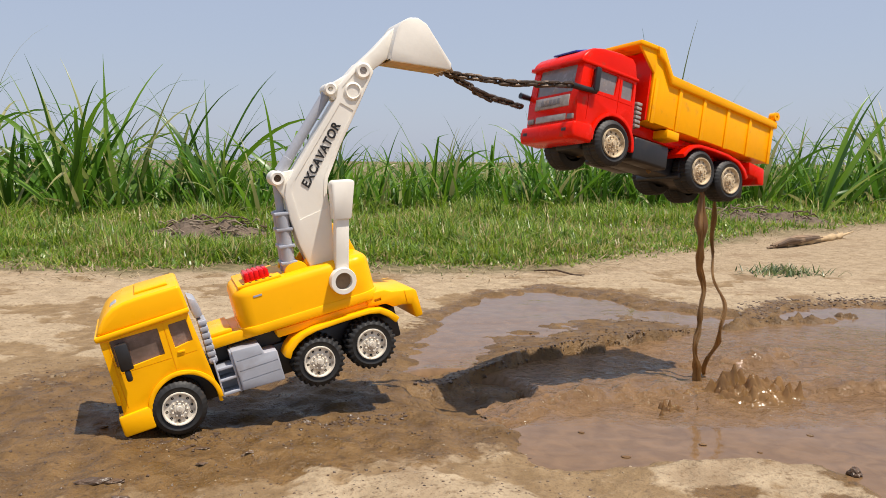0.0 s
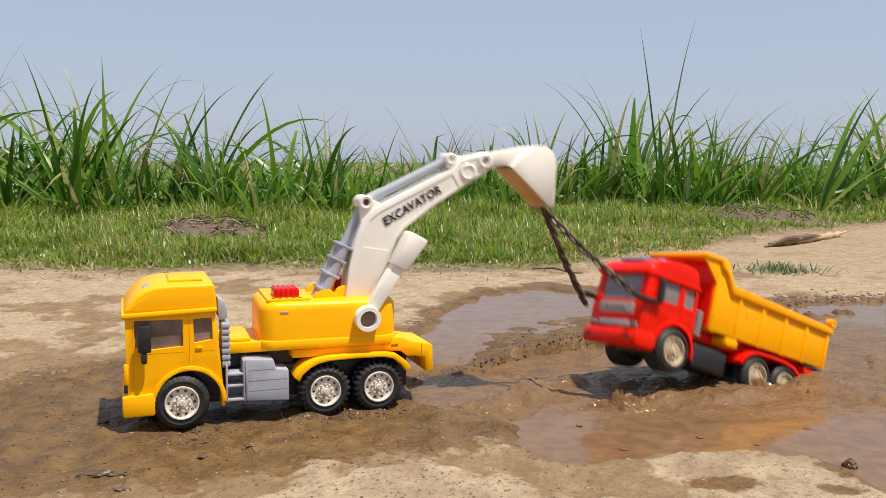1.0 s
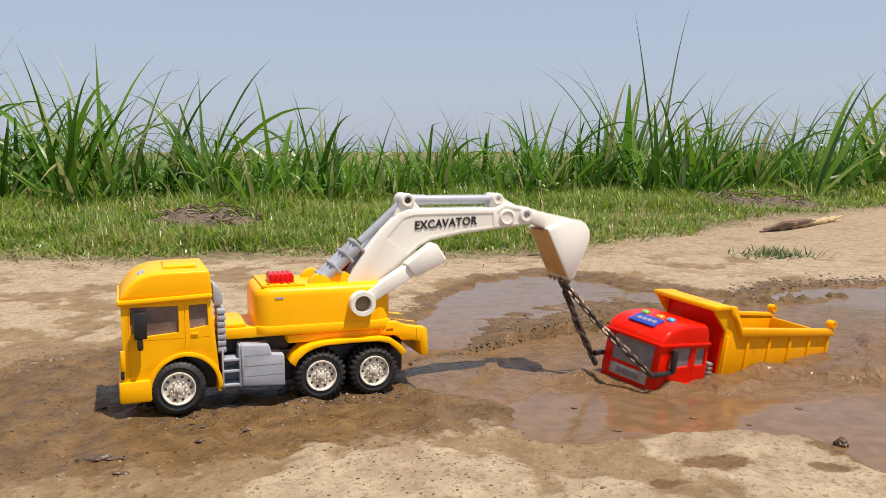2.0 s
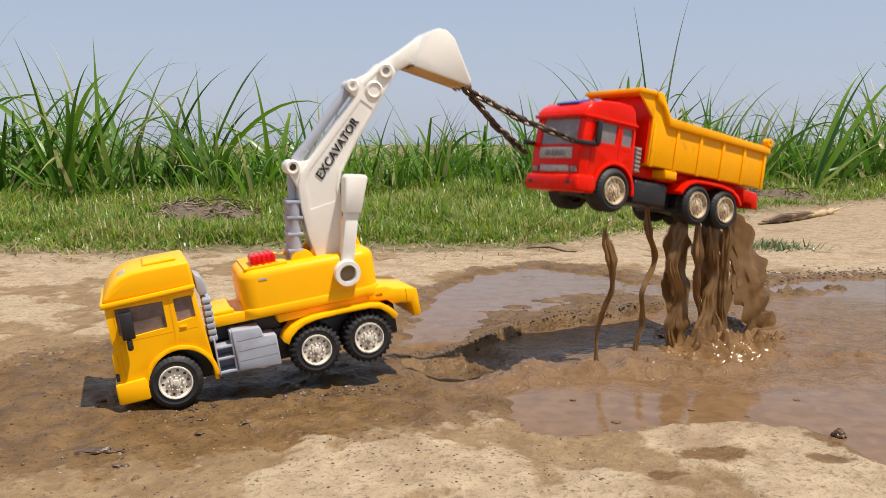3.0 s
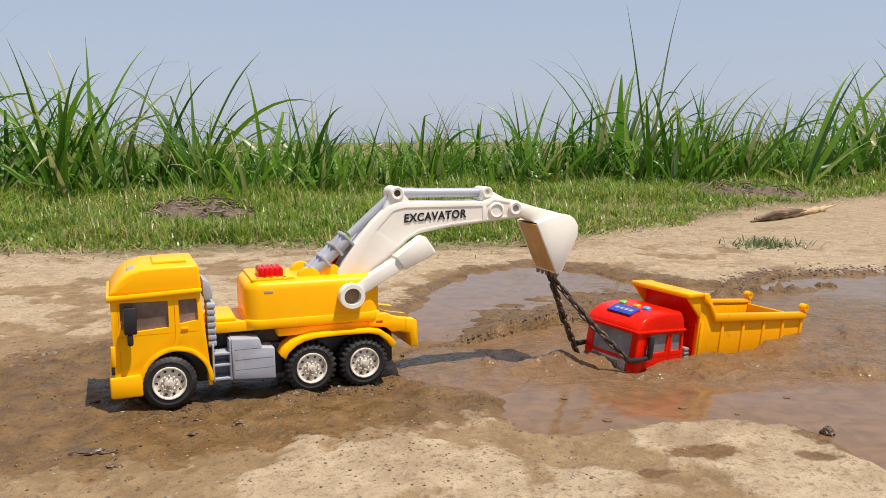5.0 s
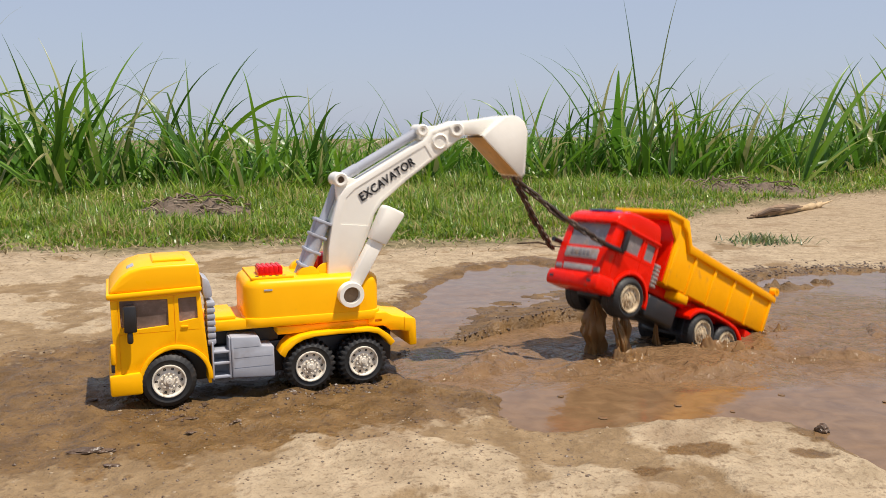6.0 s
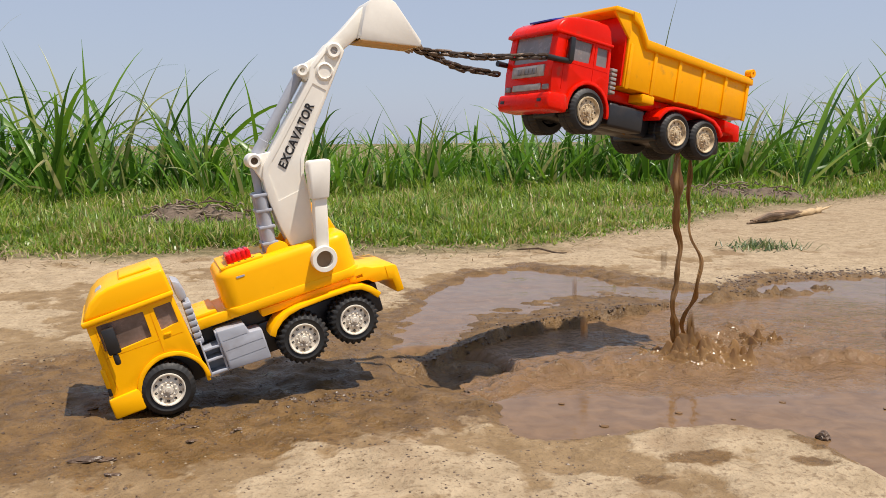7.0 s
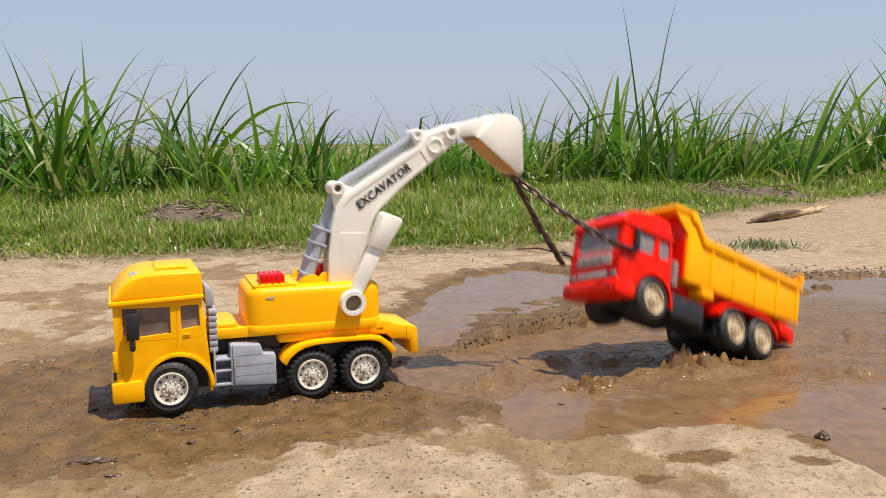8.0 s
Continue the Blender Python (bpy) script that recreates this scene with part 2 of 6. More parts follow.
def part(name, bm, mat, parent, label=""):
    ob = new(name, mesh_of(name, bm, mat))
    ob.parent = parent
    return tagged(ob, label)


def join(*bms):
    """Several bmeshes as one."""
    out = bms[0]
    for b in bms[1:]:
        me = bpy.data.meshes.new("tmp")
        b.to_mesh(me)
        b.free()
        out.from_mesh(me)
        bpy.data.meshes.remove(me)
    return out


def soften(bm, r, seg=2, angle=25):
    if r > 0:
        edges = [e for e in bm.edges if len(e.link_faces) == 2 and e.calc_face_angle(0) > radians(angle)]
        bmesh.ops.bevel(bm, geom=edges, offset=r, segments=seg, profile=0.5, affect="EDGES", clamp_overlap=True)
    return bm


def prism(outline, y0, y1, r=0.0, seg=2):
    """An (x, z) outline drawn out from y0 to y1, with its edges rounded by r."""
    bm = bmesh.new()
    vs = [bm.verts.new((x, y0, z)) for x, z in outline]
    f = bm.faces.new(vs)
    out = bmesh.ops.extrude_face_region(bm, geom=[f])
    bmesh.ops.translate(bm, verts=[v for v in out["geom"] if isinstance(v, bmesh.types.BMVert)], vec=(0, y1 - y0, 0))
    bmesh.ops.recalc_face_normals(bm, faces=bm.faces)
    return soften(bm, r, seg)


def block(x0, x1, y0, y1, z0, z1, r=0.0, seg=2):
    return prism([(x0, z0), (x1, z0), (x1, z1), (x0, z1)], y0, y1, r, seg)


def arc(cx, cz, r, a0, a1, n):
    return [(cx + r * math.cos(radians(a0 + (a1 - a0) * i / n)), cz + r * math.sin(radians(a0 + (a1 - a0) * i / n))) for i in range(n + 1)]


def lathe(profile, n=28, centre=(0, 0, 0)):
    """A closed (radius, y) outline turned about the y axis."""
    bm = bmesh.new()
    rings = [[bm.verts.new((centre[0] + r * math.cos(2 * math.pi * i / n), centre[1] + y, centre[2] + r * math.sin(2 * math.pi * i / n))) for r, y in profile] for i in range(n)]
    for i in range(n):
        a, z = rings[i], rings[(i + 1) % n]
        for k in range(len(profile)):
            j = (k + 1) % len(profile)
            bm.faces.new((a[k], a[j], z[j], z[k]))
    bmesh.ops.remove_doubles(bm, verts=bm.verts, dist=1e-6)
    bmesh.ops.recalc_face_normals(bm, faces=bm.faces)
    return bm


def tube(points, radii, n=8):
    """A round tube along a path, closed at both ends."""
    bm = bmesh.new()
    pts = [Vector(p) for p in points]
    rings = []
    for i, p in enumerate(pts):
        d = (pts[min(i + 1, len(pts) - 1)] - pts[max(i - 1, 0)]).normalized()
        side = d.cross(Vector((0.13, 0.98, 0.21))).normalized()
        up = d.cross(side)
        rings.append([bm.verts.new(p + (side * math.cos(2 * math.pi * k / n) + up * math.sin(2 * math.pi * k / n)) * radii[i]) for k in range(n)])
    for a, z in zip(rings, rings[1:]):
        for k in range(n):
            bm.faces.new((a[k], a[(k + 1) % n], z[(k + 1) % n], z[k]))
    bm.faces.new(rings[0])
    bm.faces.new(rings[-1])
    bmesh.ops.recalc_face_normals(bm, faces=bm.faces)
    return bm


def carve(bm, cutters):
    """Takes the cutters out of a bmesh."""
    a = bpy.data.objects.new("carve_a", bpy.data.meshes.new("carve_a"))
    bmesh.ops.recalc_face_normals(bm, faces=bm.faces)
    bm.to_mesh(a.data)
    bm.free()
    scene.collection.objects.link(a)
    for c in cutters:
        z = bpy.data.objects.new("carve_b", bpy.data.meshes.new("carve_b"))
        bmesh.ops.recalc_face_normals(c, faces=c.faces)
        c.to_mesh(z.data)
        c.free()
        scene.collection.objects.link(z)
        k = a.modifiers.new("cut", "BOOLEAN")
        k.operation, k.object, k.solver = "DIFFERENCE", z, "EXACT"
        bpy.context.view_layer.update()
        me = bpy.data.meshes.new_from_object(a.evaluated_get(bpy.context.evaluated_depsgraph_get()))
        a.modifiers.clear()
        old = a.data
        a.data = me
        bpy.data.meshes.remove(old)
        zm = z.data
        bpy.data.objects.remove(z)
        bpy.data.meshes.remove(zm)
    out = bmesh.new()
    out.from_mesh(a.data)
    me = a.data
    bpy.data.objects.remove(a)
    bpy.data.meshes.remove(me)
    return out


def turned(bm, m):
    bmesh.ops.transform(bm, matrix=m, verts=bm.verts)
    return bm


NOISE_TABLES = {}


def rows_noise(x, y, scale, seed):
    """Smooth value noise on arrays, about -1 to 1."""
    if seed not in NOISE_TABLES:
        NOISE_TABLES[seed] = np.random.RandomState(seed).rand(256, 256) * 2 - 1
    table = NOISE_TABLES[seed]
    u, v = np.asarray(x) * scale, np.asarray(y) * scale
    i, j = np.floor(u).astype(int), np.floor(v).astype(int)
    f, g = u - i, v - j
    f, g = f * f * (3 - 2 * f), g * g * (3 - 2 * g)
    at = lambda a, b: table[a % 256, b % 256]
    return (at(i, j) * (1 - f) + at(i + 1, j) * f) * (1 - g) + (at(i, j + 1) * (1 - f) + at(i + 1, j + 1) * f) * g


def fbm(x, y, scale, seed, octaves=4):
    return sum(rows_noise(x, y, scale * 2 ** k, seed + k) * 0.5 ** k for k in range(octaves))


def inside_by(x, y, outline):
    """Signed distance to a closed outline, positive inside."""
    p = np.array(outline)
    q = np.roll(p, -1, 0)
    best, odd = np.full(np.shape(x), 1e9), np.zeros(np.shape(x), bool)
    for (ax, ay), (bx, by) in zip(p, q):
        dx, dy = bx - ax, by - ay
        t = np.clip(((x - ax) * dx + (y - ay) * dy) / (dx * dx + dy * dy), 0, 1)
        best = np.minimum(best, np.hypot(x - ax - t * dx, y - ay - t * dy))
        if dy != 0:
            odd ^= ((ay > y) != (by > y)) & (x < dx * (y - ay) / dy + ax)
    return np.where(odd, best, -best)


def line_distance(x, y, line):
    best = np.full(np.shape(x), 1e9)
    for (ax, ay), (bx, by) in zip(line, line[1:]):
        dx, dy = bx - ax, by - ay
        t = np.clip(((x - ax) * dx + (y - ay) * dy) / (dx * dx + dy * dy), 0, 1)
        best = np.minimum(best, np.hypot(x - ax - t * dx, y - ay - t * dy))
    return best


# ---- ground ----
POOL = [(0.377, 0.018), (0.376, -0.049), (0.418, -0.096), (0.534, -0.073), (0.629, -0.060), (0.690, -0.078), (0.70, -0.15), (0.74, -0.27), (0.92, -0.40), (1.25, -0.44), (1.62, -0.34), (1.90, -0.02), (1.93, 0.45), (1.72, 0.85), (1.30, 0.955),
        (1.06, 0.91), (0.91, 0.77), (0.80, 0.85), (0.70, 0.90), (0.69, 0.99), (0.54, 1.12), (0.39, 1.03), (0.28, 0.76), (0.265, 0.62), (0.235, 0.36), (0.26, 0.15), (0.31, 0.10)]
WET = [(-0.98, -0.10), (-0.62, 0.08), (-0.33, 0.14), (-0.30, 0.25), (-0.22, 0.37), (0.0, 0.45), (0.22, 0.60), (0.36, 1.09), (0.55, 1.18), (0.74, 1.05), (0.92, 0.84), (1.05, 0.97), (1.32, 1.01), (1.76, 0.93), (2.02, 0.5), (1.99, -0.05), (1.68, -0.42), (1.25, -0.53), (0.90, -0.47), (0.76, -0.32),
       (0.68, -0.15), (0.66, -0.055), (0.53, -0.055), (0.42, -0.08), (0.36, -0.04), (0.19, -0.10), (0.07, -0.18), (-0.09, -0.22), (-0.25, -0.36), (-0.55, -0.45), (-0.88, -0.36)]
LEDGE = [(0.225, 0.225), (0.28, 0.241), (0.322, 0.284), (0.393, 0.344), (0.47, 0.394), (0.513, 0.436), (0.60, 0.505), (0.707, 0.575), (0.94, 0.72)]
PIT = (0.312, 0.185, 0.078, 0.105)
FAR_BANK = [(0.84, 0.66), (0.92, 0.73), (1.03, 0.75), (1.12, 0.80)]
GRASS_EDGE = [(-300, 1.42), (-0.923, 1.37), (-0.577, 1.35), (-0.314, 1.49), (-0.089, 1.45), (0.183, 1.41), (0.505, 1.45), (0.687, 1.60), (1.021, 1.91), (1.263, 2.20), (1.634, 2.70), (2.246, 3.18), (2.9, 3.65), (300, 5.0)]
WATER_Z = -0.004


def grass_start(x):
    gx, gy = zip(*GRASS_EDGE)
    return np.interp(x, gx, gy)


def crust_cover(x, y):
    """Where the dry sand keeps its pale crust."""
    out = np.maximum(np.maximum(-0.62 - x, x - 1.25), np.maximum(-0.5 - y, y - 1.25))
    near = np.clip(1 - out / 0.4, 0, 1)
    return 0.7 * (1 - near) + near * np.clip((fbm(x, y, 9, 101, 5) + 0.10 + 0.45 * np.clip((y - 0.25) / 0.4, 0, 1) - 0.42 * np.clip((0.55 - x) / 0.35, 0, 1) * np.clip((0.2 - y) / 0.1, 0, 1)) / 0.30, 0, 1)


def ground_height(x, y):
    pool = inside_by(x, y, POOL) + 0.012 * fbm(x, y, 18, 5, 3)
    z = 0.0035 * fbm(x, y, 7, 11) + 0.0016 * fbm(x, y, 60, 21, 3)
    wet = np.clip(inside_by(x, y, WET) / 0.05, 0, 1)
    z = z + wet * (0.0036 * fbm(x, y, 38, 31, 4) + 0.0028 * np.maximum(0, fbm(x, y, 52, 35, 3) - 0.25))
    depth = np.clip((pool + 0.012) / 0.05, 0, 1)
    z = z - 0.016 * depth * depth * (3 - 2 * depth)
    # the deep hole that swallows the tipper
    c, s = math.cos(radians(33)), math.sin(radians(33))
    u, v = (x - 0.70) * c + (y - 0.29) * s, -(x - 0.70) * s + (y - 0.29) * c
    hole = np.clip((1.0 - np.hypot(u / 0.36, v / 0.22)) / 0.35, 0, 1)
    z = z - 0.16 * hole * hole * (3 - 2 * hole)
    # the small pit at the end of the hole, from which the water runs out
    px, py, pa, pb = PIT
    pit = np.clip((1.12 - np.hypot((x - px) / pa, (y - py) / pb) + 0.16 * fbm(x, y, 22, 47, 3)) / 0.75, 0, 1)
    z = np.minimum(z, 0.004 * wet - 0.034 * pit * pit * (3 - 2 * pit) + 0.003 * fbm(x, y, 70, 48, 3)) * (pit > 0) + z * (pit <= 0)
    # a shelf of mud with a crumbling ledge behind the hole
    lx, ly = zip(*LEDGE)
    north = y - np.interp(x, lx, ly) + 0.020 * fbm(x, y, 20, 41, 4)
    top = 0.0150 * (1 - np.clip(north / 0.21, 0, 1)) - 0.0035 + 0.0032 * fbm(x, y, 44, 43, 4) + 0.005 * np.exp(-((north - 0.016) / 0.014) ** 2)
    shelf = np.clip(north / 0.012, 0, 1) * np.clip((x - 0.25) / 0.16, 0, 1) * np.clip((0.86 - x) / 0.2, 0, 1) * np.clip((0.34 - north) / 0.08, 0, 1)
    z = np.where(shelf > 0, z + (np.maximum(z, top) - z) * shelf, z)
    # crusted plates on the dry sand
    z = z + 0.0028 * crust_cover(x, y) * (1 - wet)
    z = z + np.exp(-(line_distance(x, y, FAR_BANK) / 0.024) ** 2) * (0.018 + 0.022 * fbm(x, y, 28, 45, 4))
    far = np.clip((y - 1.5) / 3, 0, 1)
    return z + far * 0.02 * fbm(x, y, 1.3, 51, 3)


def build_ground():
    def steps(lo, hi, fine, reach):
        core = list(np.arange(lo, hi, fine))
        out, d, p = [], fine, hi
        while p < reach:
            out.append(p)
            d *= 1.13
            p += d
        left, d, p = [], fine, lo
        while p > -reach:
            d *= 1.13
            p -= d
            left.append(p)
        return np.array(left[::-1] + core + out)

    xs, ys = steps(-0.62, 1.25, 0.006, 400), steps(-0.5, 1.25, 0.006, 400)
    gx, gy = np.meshgrid(xs, ys)
    x, y = gx.ravel(), gy.ravel()
    z = ground_height(x, y)
    nx, ny = len(xs), len(ys)
    idx = np.arange(nx * ny).reshape(ny, nx)
    quads = np.stack([idx[:-1, :-1], idx[:-1, 1:], idx[1:, 1:], idx[1:, :-1]], -1).reshape(-1, 4)
    me = bpy.data.meshes.new("ground")
    me.from_pydata(np.stack([x, y, z], 1).tolist(), [], quads.tolist())
    wet = 0.5 + (inside_by(x, y, WET) + 0.035 * fbm(x, y, 9, 37, 4)) / 0.12
    for sx, sy, sr in ((0.564, -0.158, 0.022), (0.668, -0.175, 0.014), (0.50, -0.21, 0.012), (1.62, 1.05, 0.05)):
        wet = np.maximum(wet, 1.1 - np.hypot((x - sx) / 1.5, y - sy) / sr * 0.6)
    wet = np.clip(wet, 0, 1)
    green = np.clip((y - grass_start(x) + 0.10 * fbm(x, y, 6, 61, 3)) / 0.12 + 0.5, 0, 1)
    for name, values in (("wet", wet), ("green", green), ("crust", crust_cover(x, y))):
        at = me.attributes.new(name, "FLOAT", "POINT")
        at.data.foreach_set("value", values.astype(np.float32))
    me.materials.append(ground_mat)
    me.shade_smooth()
    return tagged(new("ground", me), "pale dry sand with wet brown mud round a hole", "ground", kind="structure")


def set_stir(me, values):
    at = me.attributes.new("stir", "FLOAT", "POINT")
    at.data.foreach_set("value", np.asarray(values, np.float32))


def build_water():
    xs, ys = np.arange(0.20, 2.0, 0.008), np.arange(-0.50, 1.16, 0.008)
    gx, gy = np.meshgrid(xs, ys)
    x, y = gx.ravel(), gy.ravel()
    c, s = math.cos(radians(33)), math.sin(radians(33))
    u, v = (x - 0.70) * c + (y - 0.29) * s, -(x - 0.70) * s + (y - 0.29) * c
    stir = np.clip(1.25 - np.hypot(u / 0.50, v / 0.30), 0, 1) * np.clip((y - 0.05) / 0.07, 0, 1)
    z = WATER_Z + 0.0007 * fbm(x, y, 12, 71, 3) + stir * (0.006 * fbm(x, y, 8, 81, 3) + 0.0045 * fbm(x, y, 26, 91, 4))
    px, py, pa, pb = PIT
    run = np.clip((1.55 - np.hypot((x - px) / pa, (y - py) / pb)) / 0.75, 0, 1)
    z = z - 0.066 * run * run * (3 - 2 * run)
    keep = inside_by(x, y, POOL) > -0.03
    nx, ny = len(xs), len(ys)
    idx = np.arange(nx * ny).reshape(ny, nx)
    quads = np.stack([idx[:-1, :-1], idx[:-1, 1:], idx[1:, 1:], idx[1:, :-1]], -1).reshape(-1, 4)
    quads = quads[keep[quads].all(1)]
    used = np.unique(quads)
    back = np.full(nx * ny, -1)
    back[used] = np.arange(len(used))
    me = bpy.data.meshes.new("water")
    me.from_pydata(np.stack([x, y, z], 1)[used].tolist(), [], back[quads].tolist())
    set_stir(me, np.clip(stir * 1.6, 0, 1)[used])
    me.materials.append(water_mat)
    me.shade_smooth()
    return tagged(new("water", me), "churned brown muddy water filling the hole", "water", kind="structure")


ground, water = build_ground(), build_water()


# ---- toy crane lorry ----
WHEEL_MESHES = {}


def wheel_meshes(r, width, far, tread, rim_r):
    """Drum, tyre and rim of one kind of wheel, built once and shared."""
    key = (r, far, tread)
    if key in WHEEL_MESHES:
        return WHEEL_MESHES[key]
    flip = Matrix.Diagonal((1, -1 if far else 1, 1, 1))
    drum = lathe([(0.001, 0.004), (r * 0.5, 0.004), (r * 0.5, width * 0.9), (0.001, width * 0.9)], 20)
    n = 104 if tread else 96
    tyre = lathe([(r * rim_r, 0.0015), (r * 0.80, -0.0005), (r * 0.92, 0.0012), (r * 0.985, 0.004), (r * 0.985, width * 0.46), (r * 0.95, width * 0.5), (r * 0.985, width * 0.54), (r * 0.985, width - 0.004), (r * 0.92, width - 0.001), (r * rim_r, width)], n)
    for v in tyre.verts:
        d = math.hypot(v.co.x, v.co.z)
        if d > r * 0.90:
            a = math.atan2(v.co.z, v.co.x) / (2 * math.pi) * n
            half = v.co.y > width * 0.5
            lug = (round(a) + (2 if half else 0)) % 4 < 2 if tread else round(a) % 3 == 0
            k = (1.05 if lug else 0.965) if tread else (0.985 if lug else 1.01)
            v.co.x *= k
            v.co.z *= k
    R = r * rim_r
    rim = lathe([(0.0005, 0.0005), (R * 0.30, 0.0005), (R * 0.34, 0.0022), (R * 0.55, 0.0016), (R * 0.62, 0.0026), (R * 0.88, 0.0028), (R * 0.92, 0.0002), (R * 0.95, -0.0010), (R * 1.01, -0.0010), (R * 1.04, 0.003), (R * 1.04, 0.010), (0.0005, 0.010)], 40)
    if not far:
        rim = carve(rim, [join(*[turned(lathe([(0.0003, -0.001), (R * 0.095, -0.001), (R * 0.095, 0.012), (0.0003, 0.012)], 8), Matrix.Rotation(radians(36 * i), 4, "Y") @ Matrix.Translation((R * 0.75, 0, 0))) for i in range(10)])])
    nuts = [turned(lathe([(0.0002, -0.0006), (R * 0.06, -0.0002), (R * 0.07, 0.004), (0.0002, 0.004)], 6), Matrix.Rotation(radians(36 * i + 18), 4, "Y") @ Matrix.Translation((R * 0.45, 0, 0))) for i in range(10)]
    rim = join(rim, *nuts, lathe([(0.0003, -0.001), (R * 0.16, -0.001), (R * 0.2, 0.003), (0.0003, 0.003)], 12))
    made = [mesh_of(n, turned(b, flip), m) for n, b, m in (("wheel", drum, black_plastic), ("tyre", tyre, rubber), ("rim", rim, muddy_rim if r < 0.03 else rim_plastic))]
    WHEEL_MESHES[key] = made
    return made


def wheel(parent, x, y_out, z, r, width, far, tread, rim_r=0.6):
    """A wheel whose outer face lies at y_out; far wheels face away."""
    drum, tyre, rim = (new(me.name.split(".")[0], me) for me in wheel_meshes(r, width, far, tread, rim_r))
    drum.parent, tyre.parent, rim.parent = parent, drum, drum
    drum.location = (x, y_out, z)
    tagged(tyre, "black rubber tyre with mud in the tread")
    tagged(rim, "cream rim with round holes and dried mud")


YAW, PSI = 20.54, -1.57
TUBE = Vector((0.2149, 0.0040, 0.0854))


def build_crane():
    root = new("crane_lorry")
    tagged(root, "yellow toy crane lorry with a cream excavator boom, on wet mud", "toy truck")
    W, set_back = 0.125, set()
    # cab with an arch cut for the wheel
    side = [(-0.066, 0.0), (-0.067, 0.10), (0.030, 0.105), (0.040, -0.008), (0.0365, -0.008)] + arc(0, 0, 0.0362, -10, 190, 18) + [(-0.037, -0.004)]
    cab = prism(side, 0.004, W - 0.004, 0.0025)
    cut = []
    for y0, y1 in ((-0.01, 0.008), (W - 0.008, W + 0.01)):
        cut.append(prism([(-0.0575, 0.0965), (-0.0055, 0.0955), (-0.0055, 0.0645), (-0.043, 0.0620), (-0.0575, 0.066)], y0, y1, 0.0012))
        cut.append(prism([(0.0058, 0.0955), (0.0262, 0.096), (0.0272, 0.0705), (0.0062, 0.0672)], y0, y1, 0.0012))
    for y0, y1 in ((-0.01, 0.0048), (W - 0.0048, W + 0.01)):
        cut.append(block(0.0006, 0.0014, y0, y1, 0.042, 0.0995))
        cut.append(block(-0.0596, -0.0588, y0, y1, 0.018, 0.097))
        cut.append(block(-0.058, 0.0, y0, y1, 0.0575, 0.0582))
        cut.append(block(0.006, 0.028, y0, y1, 0.0572, 0.0579))
    cut.append(block(-0.075, -0.060, 0.014, W - 0.014, 0.058, 0.096, 0.002))
    body = part("cab", carve(cab, cut), yellow_plastic, root)
    for y0, y1 in ((0.0075, 0.0095), (W - 0.0095, W - 0.0075)):
        part("side_window", prism([(-0.059, 0.098), (-0.004, 0.097), (-0.004, 0.063), (-0.044, 0.060), (-0.059, 0.064)], y0, y1), pane_plastic, body, "smoky brown plastic window")
        part("side_window", prism([(0.0045, 0.097), (0.0275, 0.0975), (0.0285, 0.069), (0.005, 0.066)], y0, y1), pane_plastic, body, "smoky brown plastic window")
    part("windscreen", block(-0.0625, -0.0605, 0.0135, W - 0.0135, 0.0575, 0.0965), pane_plastic, body)
    roof = prism([(-0.069, 0.1045), (-0.0655, 0.111), (-0.0555, 0.1235), (-0.045, 0.1305), (-0.032, 0.1340), (-0.013, 0.1350), (0.0300, 0.1352), (0.0325, 0.1055)], 0.003, W - 0.003, 0.006, 4)
    rp = part("roof", roof, yellow_plastic, root)
    part("roof_hatch", prism([(-0.020, 0.1345), (-0.018, 0.1375), (0.017, 0.1382), (0.019, 0.1355)], 0.03, W - 0.03, 0.001), yellow_plastic, rp)
    part("roof_light", prism([(-0.048, 0.1275), (-0.047, 0.1305), (-0.040, 0.1335), (-0.039, 0.131)], 0.028, 0.048, 0.0006), grey_plastic, rp)
    part("roof_lip", prism([(-0.0705, 0.0985), (-0.0712, 0.1050), (0.0325, 0.1082), (0.0322, 0.1025)], 0.0, W, 0.002), yellow_plastic, root)
    part("bumper", prism([(-0.0715, -0.0125), (-0.0722, 0.012), (-0.037, 0.0135), (-0.0365, -0.0125)], 0.0005, W - 0.0005, 0.003), yellow_plastic, root)
    part("indicator", block(-0.0695, -0.0655, 0.0030, 0.010, 0.015, 0.024, 0.001), black_plastic, root)
    part("corner_panel", block(-0.0695, -0.064, 0.002, 0.014, 0.024, 0.048, 0.002), yellow_plastic, root)
    part("door_handle", block(0.0075, 0.0155, 0.0025, 0.0048, 0.0605, 0.0632, 0.0006), yellow_plastic, body)
    for y0, y1 in ((0.0015, 0.0065), (W - 0.0065, W - 0.0015)):
        part("wheel_arch", prism(arc(0, 0, 0.0415, -4, 184, 20) + arc(0, 0, 0.0362, 184, -4, 20), y0, y1, 0.001), yellow_plastic, body)
    mirror = join(block(-0.0540, -0.0400, -0.010, -0.0045, 0.062, 0.0925, 0.002), block(-0.0520, -0.0415, -0.007, 0.006, 0.088, 0.091, 0.0006), block(-0.0510, -0.0445, -0.009, -0.003, 0.049, 0.0625, 0.0025))
    part("mirror", mirror, black_plastic, body, "scuffed black wing mirror")
    # air intake and louvres behind the cab
    part("air_intake", prism([(0.034, 0.10), (0.034, 0.117), (0.042, 0.112), (0.045, 0.100), (0.045, 0.092), (0.036, 0.090)], 0.015, 0.060, 0.002), grey_plastic, root)
